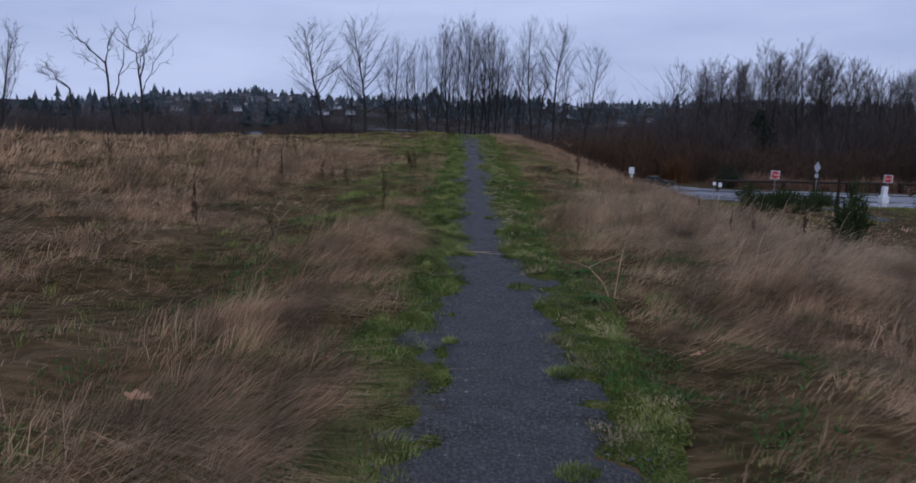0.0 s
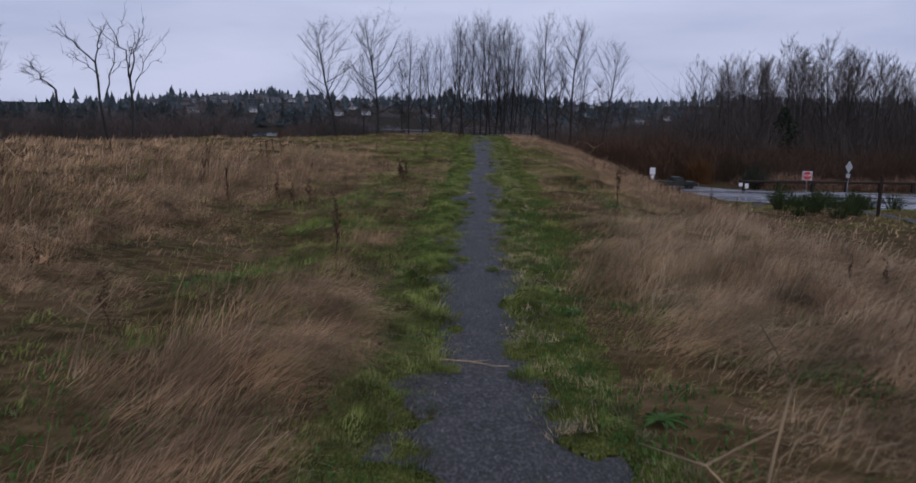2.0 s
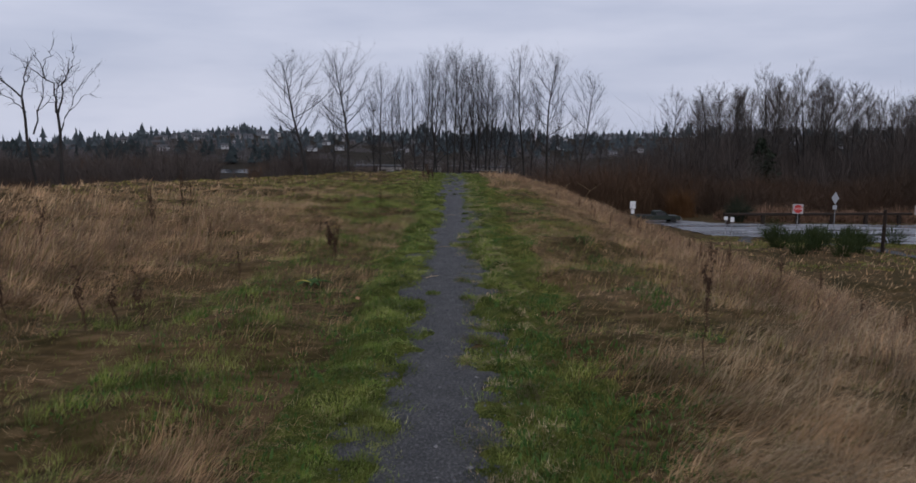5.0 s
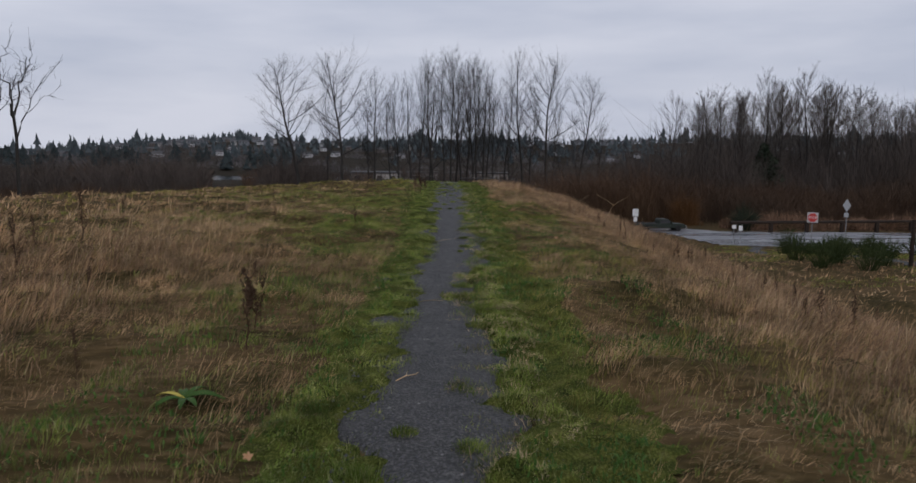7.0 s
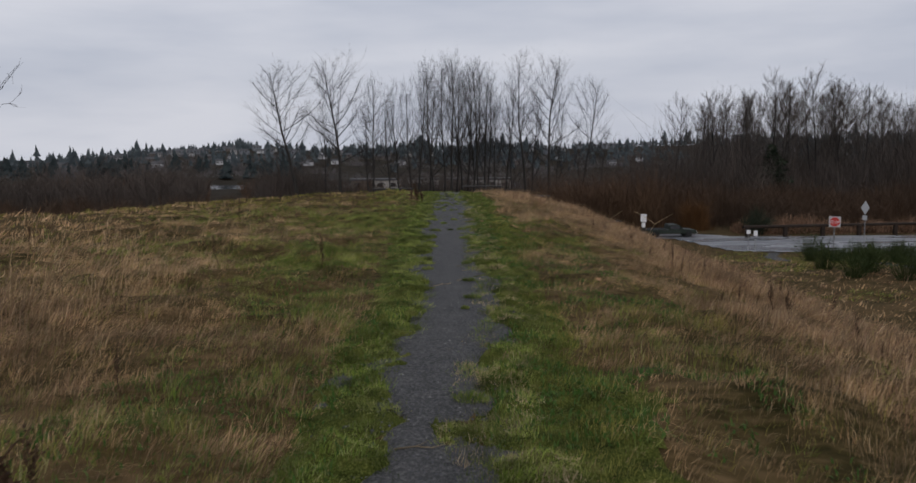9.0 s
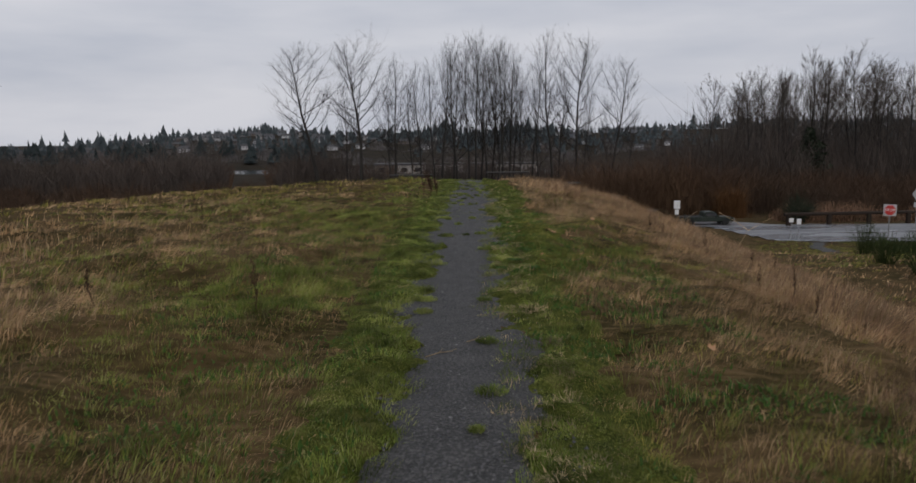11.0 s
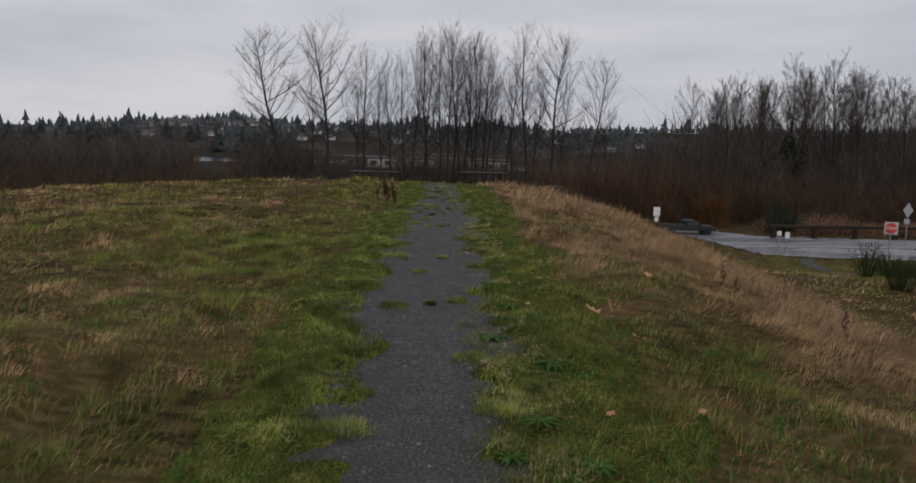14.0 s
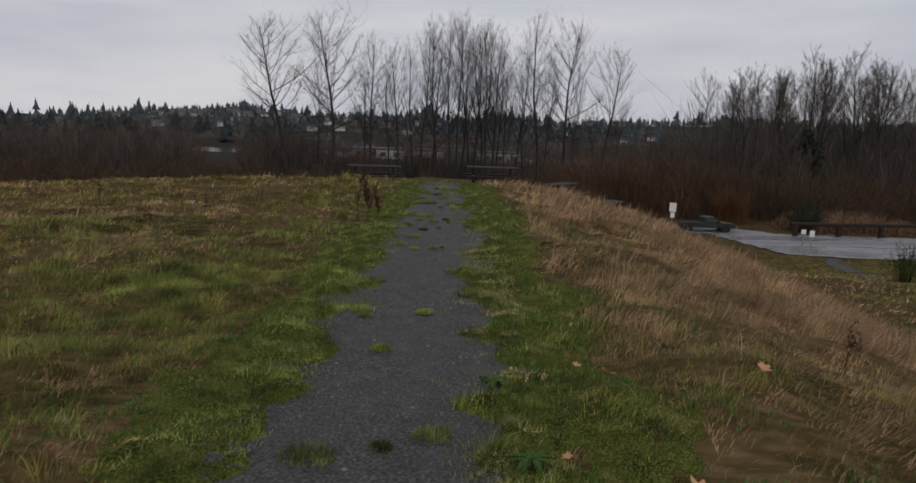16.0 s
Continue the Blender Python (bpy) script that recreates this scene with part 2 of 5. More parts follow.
M_DARKGREEN = strands("clover_leaf", [(0, (0.040, 0.085, 0.022)), (0.7, (0.072, 0.143, 0.031)), (1, (0.139, 0.218, 0.062))],
                      [(0.3, (0.042, 0.087, 0.018)), (0.7, (0.086, 0.157, 0.031))], 1.0, 0.4, 0.55, 0.2)
M_STALK = strands("dead_weed_stalk", [(0, (.035, .020, .012)), (0.6, (.07, .040, .024)), (1, (.13, .085, .05))],
                  [(0.3, (.04, .025, .015)), (0.7, (.08, .05, .03))], 2.0, 0.3, 0.8)
M_BARK = two_scale("grey_bark", [(0.3, (.020, .018, .015)), (0.7, (.037, .033, .029))], [(0.3, (.014, .012, .011)), (0.7, (.051, .046, .041))],
                   0.4, 6, bump=0.6, stretch=(1, 1, 0.2))
M_TWIG = strands("fine_twigs", [(0, (.017, .014, .012)), (1, (.041, .032, .027))], [(0.3, (.020, .017, .014)), (0.7, (.038, .031, .025))], 0.1, 0.5, 0.95)
M_GREYTWIG = strands("grey_brown_twigs", [(0, (.060, .050, .044)), (1, (.133, .112, .096))], [(0.3, (.070, .060, .051)), (0.7, (.117, .099, .085))], 0.1, 0.5, 0.95)
# far woods: distance haze is put into the colour, so it is lighter
M_HAZY_WOOD = strands("hazy_grey_woods", [(0, (.072, .068, .069)), (1, (.168, .156, .151))], [(0.3, (.083, .078, .078)), (0.7, (.147, .134, .130))], 0.02, 0.5, 0.95)
M_SCRUB = strands("grey_scrub_stems", [(0, (.045, .038, .032)), (1, (.115, .092, .078))], [(0.3, (.054, .047, .041)), (0.7, (.100, .078, .069))], 0.05, 0.5, 0.95)
M_THICKET = strands("leafless_red_brown_shrubs", [(0, (.031, .022, .016)), (0.5, (.066, .043, .029)), (1, (.133, .081, .050))],
                    [(0.35, (.038, .030, .022)), (0.55, (.074, .045, .029)), (0.75, (.149, .086, .045))], 0.06, 0.5, 0.95)
M_WILLOW = strands("orange_willow_stems", [(0, (.066, .035, .014)), (1, (.157, .078, .032))], [(0.3, (.072, .037, .017)), (0.7, (.133, .066, .028))], 0.4, 0.4, 0.9)
# hill conifers: paler and bluer than needles, with aerial haze in the colour
M_HAZY_FIR = strands("hazy_fir_needles", [(0, (.035, .046, .051)), (0.6, (.062, .076, .081)), (1, (.108, .127, .130))],
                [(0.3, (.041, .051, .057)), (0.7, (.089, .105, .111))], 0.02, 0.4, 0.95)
M_FARFIR = strands("dark_far_needles", [(0, (.016, .022, .023)), (1, (.044, .055, .055))], [(0.3, (.018, .025, .026)), (0.7, (.039, .049, .049))], 0.05, 0.4, 0.95)
M_EVERGREEN = strands("dark_evergreen_needles", [(0, (.013, .019, .013)), (1, (.044, .056, .035))], [(0.3, (.017, .025, .017)), (0.7, (.036, .046, .029))], 0.5, 0.4, 0.95)
M_BROOM = strands("broom_stems", [(0, (.015, .026, .007)), (1, (.053, .071, .022))], [(0.3, (.019, .032, .011)), (0.7, (.045, .056, .019))], 1.0, 0.4, 0.9)
M_TIMBER = two_scale("dark_wet_timber", [(0.3, (.018, .012, .009)), (0.7, (.034, .022, .016))], [(0.35, (.012, .008, .006)), (0.7, (.05, .034, .024))],
                     0.8, 9, rough=0.8, spec=0.2, bump=0.5, stretch=(0.15, 1, 1))
M_PALE_TIMBER = two_scale("weathered_grey_timber", [(0.3, (.028, .025, .023)), (0.7, (.044, .041, .037))], [(0.35, (.017, .015, .014)), (0.7, (.061, .055, .050))],
                          0.9, 12, rough=0.85, spec=0.15, bump=0.4, stretch=(.083, .550, .550))
M_TRUCK = two_scale("dark_green_truck_paint", [(0.3, (.012, .020, .014)), (0.7, (.020, .030, .022))], [(0.3, (.012, .018, .013)), (0.7, (.022, .028, .022))], 1.5, 14, rough=0.5, spec=0.25)
M_TYRE = two_scale("black_rubber", [(0.3, (.012, .012, .012)), (0.7, (.02, .02, .02))], [(0.3, (.010, .010, .010)), (0.7, (.024, .024, .024))], 3, 30, rough=0.85)
M_STEEL = two_scale("galvanised_post", [(0.3, (.22, .22, .22)), (0.7, (.32, .32, .32))], [(0.3, (.18, .18, .18)), (0.7, (.36, .36, .36))], 2, 30, rough=0.5, metal=0.6)
M_WHITE = two_scale("white_sign_paint", [(0.3, (.72, .72, .72)), (0.7, (.80, .80, .80))], [(0.3, (.66, .66, .65)), (0.7, (.82, .82, .82))], 1.5, 18, rough=0.5, spec=0.4)
M_RED = two_scale("red_sign_paint", [(0.3, (.50, .035, .03)), (0.7, (.58, .05, .04))], [(0.3, (.44, .03, .03)), (0.7, (.60, .06, .05))], 1.5, 18, rough=0.5, spec=0.4)
M_GREYSIGN = two_scale("grey_sign_back", [(0.3, (.42, .42, .42)), (0.7, (.52, .52, .52))], [(0.3, (.36, .36, .36)), (0.7, (.56, .56, .56))], 1.5, 18, rough=0.5)
M_LEAF = strands("fallen_maple_leaf", [(0, (0.276, 0.135, 0.065)), (1, (0.460, 0.270, 0.151))], [(0.3, (0.294, 0.156, 0.076)), (0.7, (0.442, 0.260, 0.140))], 3.0, 0.5, 0.7)
M_YELLOW = strands("yellowed_leaf", [(0, (.42, .34, .07)), (1, (.50, .42, .10))], [(0.3, (.40, .33, .07)), (0.7, (.52, .44, .12))], 12.0, 0.5, 0.7)
M_SHED = two_scale("pale_shed_paint", [(0.3, (.34, .32, .30)), (0.7, (.46, .44, .41))], [(0.3, (.26, .23, .21)), (0.7, (.50, .48, .45))], 0.25, 1.2)
M_ROOF = two_scale("grey_roof", [(0.3, (.055, .055, .060)), (0.7, (.10, .10, .105))], [(0.3, (.05, .05, .053)), (0.7, (.12, .12, .12))], 0.05, 1.0)
M_WALLS = [two_scale("house_paint", [(0.3, c), (0.7, tuple(v * 1.15 for v in c))], [(0.3, tuple(v * 0.85 for v in c)), (0.7, c)], 0.05, 1.0)
           for c in ((.50, .50, .51), (.17, .18, .195), (.13, .11, .095), (.34, .33, .32))]
M_PANE = two_scale("dark_window_glass", [(0.3, (.02, .022, .026)), (0.7, (.03, .032, .036))], [(0.3, (.02, .02, .022)), (0.7, (.035, .035, .04))], 0.5, 3, rough=0.15, spec=0.6)


def wet_asphalt():
    m, n, l, b = material("wet_asphalt", 0.4, 0.8)
    puddle = place(n, l, 0.30, 5.0, (0.35, 1.5, 1))
    grain = place(n, l, 40, 4.0)
    # sky reflected in the wet patches, painted as a paler base colour
    sky_sheen = ramp(n, [(0.38, (.060, .062, .066)), (0.46, (.16, .165, .175)), (0.6, (.25, .255, .27))])
    l.new(puddle.outputs["Fac"], sky_sheen.inputs["Fac"])
    r = ramp(n, [(0.35, (.13, .135, .14)), (0.65, (.24, .245, .26))])
    l.new(grain.outputs["Fac"], r.inputs["Fac"])
    l.new(blend(n, l, sky_sheen.outputs["Color"], r.outputs["Color"], 0.4), b.inputs["Base Color"])
    rr = ramp(n, [(0.38, (.5,) * 3), (0.46, (.40,) * 3), (0.58, (.16,) * 3)])
    l.new(puddle.outputs["Fac"], rr.inputs["Fac"])
    l.new(rr.outputs["Color"], b.inputs["Roughness"])
    relief(n, l, b, grain, 0.15, 0.004)
    return m


M_ASPHALT = wet_asphalt()
M_WATER, _n, _l, _b = material("river_water", 0.12, 0.5)
_b.inputs["Base Color"].default_value = (.03, .035, .04, 1)
_w = place(_n, _l, 0.6, 4.0)
relief(_n, _l, _b, _w, 0.3, 0.1)


# ---- mesh helpers ----
def raw(name, verts, tris, mat, flat=True):
    """A mesh of triangles from arrays."""
    verts, tris = np.asarray(verts, np.float32), np.asarray(tris, np.int32)
    me = bpy.data.meshes.new(name)
    me.vertices.add(len(verts))
    me.vertices.foreach_set("co", verts.ravel())
    me.loops.add(tris.size)
    me.loops.foreach_set("vertex_index", tris.ravel())
    me.polygons.add(len(tris))
    me.polygons.foreach_set("loop_start", np.arange(0, tris.size, 3, dtype=np.int32))
    me.polygons.foreach_set("use_smooth", np.full(len(tris), not flat))
    me.materials.append(mat)
    me.update(calc_edges=True)
    me.validate()
    return me


def part(name, bm, mat, parent=None, label=""):
    """Links a bmesh as one mesh object under its thing."""
    me = bpy.data.meshes.new(name)
    bm.to_mesh(me)
    bm.free()
    me.materials.append(mat)
    ob = new(name, me)
    ob.parent = parent
    return tagged(ob, label)


def mesh_part(name, me, parent, label=""):
    ob = new(name, me)
    ob.parent = parent
    return tagged(ob, label)


def box(size, at=(0, 0, 0), bevel=0.0, turn=None):
    """A bevelled block whose middle stands at a place."""
    bm = bmesh.new()
    bmesh.ops.create_cube(bm, size=1)
    bmesh.ops.scale(bm, vec=size, verts=bm.verts)
    if bevel:
        bmesh.ops.bevel(bm, geom=bm.edges[:], offset=bevel, segments=2, affect="EDGES", profile=0.6)
    if turn:
        bmesh.ops.transform(bm, matrix=turn, verts=bm.verts)
    bmesh.ops.translate(bm, vec=at, verts=bm.verts)
    return bm


def rod(radius, length, at=(0, 0, 0), sides=10, turn=None, top=None):
    """An upright post that starts at a place."""
    bm = bmesh.new()
    bmesh.ops.create_cone(bm, cap_ends=True, segments=sides, radius1=radius, radius2=radius if top is None else top, depth=length)
    bmesh.ops.translate(bm, vec=(0, 0, length / 2), verts=bm.verts)
    if turn:
        bmesh.ops.transform(bm, matrix=turn, verts=bm.verts)
    bmesh.ops.translate(bm, vec=at, verts=bm.verts)
    return bm


def thing(name, x, y, label, category, group="", turn=0.0, z=None):
    ob = new(name)
    ob.empty_display_size = 0.2
    ob.matrix_basis = pose(x, y, float(height(x, y)) if z is None else z, 0, 0, turn)
    return tagged(ob, label, category, group)


# ---- the ground, the gravel and the car park ----
def spread(near_a, near_b, step, far_a, far_b, grow):
    """Coordinates that lie close together in the middle and ever wider outside."""
    mid = list(np.arange(near_a, near_b, step))
    up, s = [near_b], step
    while up[-1] < far_b:
        s *= grow
        up.append(up[-1] + s)
    down, s = [], step
    while (down[-1] if down else near_a) > far_a:
        s *= grow
        down.append((down[-1] if down else near_a) - s)
    return np.array(down[::-1] + mid + up)


def grid(xs, ys, zf, keep=None):
    gx, gy = np.meshgrid(xs, ys)
    v = np.stack([gx, gy, zf(gx, gy)], -1).reshape(-1, 3)
    nx, ny = len(xs), len(ys)
    i = (np.arange(ny - 1)[:, None] * nx + np.arange(nx - 1)).ravel()
    if keep is not None:
        cx, cy = (gx[:-1, :-1] + gx[1:, 1:]) / 2, (gy[:-1, :-1] + gy[1:, 1:]) / 2
        i = i[keep(cx, cy).ravel()]
    t = np.concatenate([np.stack([i, i + 1, i + nx + 1], 1), np.stack([i, i + nx + 1, i + nx], 1)])
    used, back = np.unique(t, return_inverse=True)
    return v[used], back.reshape(-1, 3)


gv, gt = grid(spread(-4.5, 4.5, 0.085, -2500, 2500, 1.10), spread(1.5, 33, 0.095, -1500, 4000, 1.08), height)
tagged(new("ground", raw("ground", gv, gt, M_GROUND, False)), "rough turf and thatch on a long bank and the plain", "ground", kind="structure")

def gravel_reach(x, y):
    """Inside the spilt gravel this is positive; it is wider than the worn line."""
    return path_depth(x, y) + 0.30 * smooth(0.52, 0.75, fog(x * 0.9, y, 0.42, 16)) * np.where(x < 0, 1.0, 0.5) * np.interp(y, (6, 10), (0.3, 1.0)) + 0.07 * fog(x, y, 0.09, 17) + 0.02


pv, pt = grid(np.arange(-1.5, 1.5, 0.03), np.arange(-5.5, 36, 0.04),
              lambda x, y: height(x, y) - 0.012 + 0.024 * smooth(0, 0.10, np.maximum(gravel_reach(x, y), 0.10 - 0.10 * grown(x, y))) + 0.006 * fog(x, y, 0.07, 11),
              lambda x, y: (gravel_reach(x, y) > 0) | ((grown(x, y) < 0.75) & (path_depth(x, y) > -0.6)))
tagged(new("gravel_path", raw("gravel_path", pv, pt, M_GRAVEL, False)), "narrow worn path of fine dark grey gravel on the bank", "path", kind="structure")


def stones(count):
    """Small crushed stones pressed into the gravel."""
    x, y = rng.uniform(-1.1, 1.0, count * 4), rng.uniform(1.5, 34, count * 4) ** 1.0
    ok = path_depth(x, y) > -0.32 * rng.random(count * 4)
    x, y = x[ok][:count], y[ok][:count]
    s = 0.0035 + 0.007 * rng.random(len(x)) ** 3
    base = np.array([(1, 0, 0), (0, 1, 0), (-1, 0, 0), (0, -1, 0), (0, 0, 0.8)], float)
    jig = rng.uniform(0.6, 1.3, (len(x), 5, 3))
    v = base * jig * s[:, None, None] + np.stack([x, y, height(x, y) + 0.015], 1)[:, None]
    t = np.array([(0, 1, 4), (1, 2, 4), (2, 3, 4), (3, 0, 4)]) + 5 * np.arange(len(x))[:, None, None]
    return raw("gravel_stones", v.reshape(-1, 3), t.reshape(-1, 3), M_STONE)


tagged(new("gravel_stones", stones(24000)), "loose grey crushed stones on the path", "gravel", kind="stuff")


def lot_inside(x, y):
    near = np.interp(x, (16, 18.5, 19.6, 20.5, 24, 31, 33, 36, 60), (77.5, 76.5, 72, 68.4, 67.6, 67.6, 62, 57, 54)) + 0.6 * (fog(x, y, 2.0, 12) - 0.5)
    return (x > 16) & (y > near) & (y < np.interp(x, (22, 24), (80.2, 78.2)) + 0.3 * fog(x, y, 2, 13))


lv, lt = grid(np.arange(15, 90, 0.4), np.arange(54, 82, 0.3), lambda x, y: np.maximum(height(x, y), PLAIN) + 0.05, lot_inside)
tagged(new("car_park", raw("car_park", lv, lt, M_ASPHALT, False)), "wet grey asphalt car park with shallow puddles", "car park", kind="structure")


def side_inside(x, y):
    mid = np.interp(y, (40, 54, 58, 65, 68), (21.5, 20.2, 20.7, 22.0, 23.5))
    return np.abs(x - mid) < 0.35 + 0.25 * fog(x, y, 1.2, 14)


sv, st = grid(np.arange(17, 27, 0.2), np.arange(40, 67.5, 0.25), lambda x, y: height(x, y) + 0.04, side_inside)
tagged(new("side_path", raw("side_path", sv, st, M_GRAVEL, False)), "grey gravel path from the car park along the bank", "path", kind="structure")

rv, rt = grid(np.arange(-600, 600, 20.0), np.arange(256, 344, 8.0), lambda x, y: 0 * x - 10.6)
tagged(new("river", raw("river", rv, rt, M_WATER, False)), "calm grey river behind the trees", "water", kind="structure")


# ---- grass ----
def blades(name, x, y, tall, wide, lean, mat, spread_dir=None, segs=2, sink=0.02, bend=1.0):
    """Tapered bent blades, one for each root; lean is the way the wind laid them, as fractions of their height."""
    n = len(x)
    z = height(x, y) + cover(x, y) - sink
    a = rng.uniform(0, 2 * np.pi, n)
    own = rng.normal(0, 1, (n, 2)) * (0.22 if spread_dir is None else spread_dir)
    tip = (np.asarray(lean) if np.ndim(lean) == 1 else lean) + own
    flat = np.minimum(1.0, np.hypot(tip[:, 0], tip[:, 1]))
    up = np.sqrt(np.maximum(0.03, 1 - flat ** 2))
    side = np.stack([np.cos(a), np.sin(a), 0 * a], 1) * (wide * 0.5)[:, None]
    rows = []
    for k in range(segs + 1):
        f = k / segs
        g = f ** (1 + bend)
        p = np.stack([x + tip[:, 0] * tall * g, y + tip[:, 1] * tall * g, z + tall * (up * f * (1.15 - 0.15 * f) + 0.22 * flat * math.sin(math.pi * f))], 1)
        if k < segs:
            w = 1 - 0.75 * f
            rows += [p - side * w, p + side * w]
        else:
            rows.append(p)
    v = np.stack(rows, 1)
    m = 2 * segs + 1
    t = []
    for k in range(segs - 1):
        b = 2 * k
        t += [(b, b + 1, b + 3), (b, b + 3, b + 2)]
    t.append((2 * segs - 2, 2 * segs - 1, 2 * segs))
    t = np.array(t)[None] + m * np.arange(n)[:, None, None]
    return raw(name, v.reshape(-1, 3), t.reshape(-1, 3), mat)


def dryness(x, y):
    """How much tall dead grass stands at a place, 0 to 1."""
    d, w = path_side(x, y), turf_width(x, y)
    left = smooth(0.75, 1.6, -d / w) * np.interp(y, (0, 9, 13, 18, 21, 25, 38), (1.0, 0.95, 0.92, 0.90, 0.66, 0.50, 0.45))
    right = smooth(0.8, 1.45, d / w) * np.interp(y, (0, 4.6, 7, 9, 14, 36), (0.5, 0.55, 0.85, 0.9, 0.85, 0.95))
    patch = 0.62 * smooth(0.40, 0.55, fog(x, y, 1.3, 20)) + 0.75 * (smooth(0.42, 0.56, fog(x, y, 0.52, 21)) - 0.40)
    near = np.exp(-((x + 1.4) / 0.8) ** 2) * smooth(9, 12, y) * 0.55
    strip = np.exp(-((d + 0.85) / 0.34) ** 2) * (1 - smooth(6.5, 9, y))
    hollow = np.exp(-((x + np.interp(y, (6, 13), (1.95, 1.55))) / 0.90) ** 2) * (1 - smooth(13, 16, y)) * 0.97
    low = np.exp(-((x - 1.35) / 0.8) ** 2) * smooth(9, 12, y) * (1 - smooth(23.5, 26.5, y)) * 0.90
    out = (left + right) * np.clip(np.where(x > 0.5, 0.40, 0.14 + 0.46 * smooth(-1.6, -3.4, x) * smooth(6.5, 9.5, y) * np.interp(y, (20, 26), (1.0, 0.55))) + 0.86 * patch, 0.03, 1) * (1 - near) * (1 - hollow * (1 - 0.12 * patch)) * (1 - low * (1 - 0.22 * patch)) + 0.8 * strip
    return np.clip(out + 0.45 * smooth(2.2, 3.6, x) * right, 0, 1)


def nearness(x, y):
    """1 beside the path, less for places that nobody passes close by."""
    side = np.maximum(np.abs(x) / 1.7, 1.0)
    return np.maximum(side, np.maximum(y - 22.5, 0) / 3.0) ** -1.7


def scatter(count, xa, xb, ya, yb, chance):
    """Roots in a rectangle, kept by a chance that goes with the place."""
    x, y = rng.uniform(xa, xb, count), rng.uniform(ya, yb, count)
    ok = rng.random(count) < chance(x, y) * nearness(x, y)
    return x[ok], y[ok]


def tufts(name, x, y, per, tall, radius, wide, lean, mat, label, droop=0.35, segs=2):
    """Tussocks: blades that fan out of many roots and droop at their tips."""
    n = len(x)
    k = np.repeat(np.arange(n), per)
    m = len(k)
    a, f = rng.uniform(0, 2 * np.pi, m), np.sqrt(rng.random(m))
    bx, by = x[k] + np.cos(a) * f * radius[k] * 0.5, y[k] + np.sin(a) * f * radius[k] * 0.5
    out = f * rng.uniform(0.4, 1.1, m)
    lx = np.cos(a) * out + lean[k, 0] + rng.normal(0, 0.2, m)
    ly = np.sin(a) * out + lean[k, 1] + rng.normal(0, 0.2, m)
    h = tall[k] * rng.uniform(0.55, 1.15, m)
    ok = path_depth(bx, by) < (9 if name == "path_tufts" else 0.04)
    bx, by, lx, ly, h, a = bx[ok], by[ok], lx[ok], ly[ok], h[ok], a[ok]
    m = len(bx)
    z = height(bx, by) + cover(bx, by) - 0.008
    w = wide * rng.uniform(0.6, 1.4, m) * (1.0 if name == "verge_grass" else nearness(bx, by) ** -0.66)
    turn = rng.uniform(0, 2 * np.pi, m)
    side = np.stack([np.cos(turn), np.sin(turn), 0 * turn], 1) * (w * 0.5)[:, None]
    reach = np.minimum(1.3, np.hypot(lx, ly))
    rows = []
    for q in range(segs + 1):
        f = q / segs
        up = f * (1 + droop * reach) - droop * 1.5 * reach * f * f
        p = np.stack([bx + lx * h * f ** 1.5, by + ly * h * f ** 1.5, z + h * up], 1)
        rows += [p - side * (1 - 0.7 * f), p + side * (1 - 0.7 * f)] if q < segs else [p]
    v = np.stack(rows, 1)
    t = []
    for q in range(segs - 1):
        b = 2 * q
        t += [(b, b + 1, b + 3), (b, b + 3, b + 2)]
    t.append((2 * segs - 2, 2 * segs - 1, 2 * segs))
    t = np.array(t)[None] + (2 * segs + 1) * np.arange(m)[:, None, None]
    return tagged(new(name, raw(name, v.reshape(-1, 3), t.reshape(-1, 3), mat)), label, "grass", kind="stuff")


def wind(x, y, force):
    """The way the weather has laid the grass: mostly to one side, turning from patch to patch."""
    g = 0.40 + 0.85 * fog(x, y, 0.7, 23)
    a = 0.25 + 2.3 * (fog(x, y, 1.3, 24) - 0.5) + 2.3 * (fog(x, y, 0.36, 25) - 0.5)
    return force * np.stack([g * np.cos(a), g * np.sin(a)], 1)


DRY_LABEL = "tall windblown dead grass, tan and russet"
GREEN_LABEL = "short fresh green grass in uneven tufts"


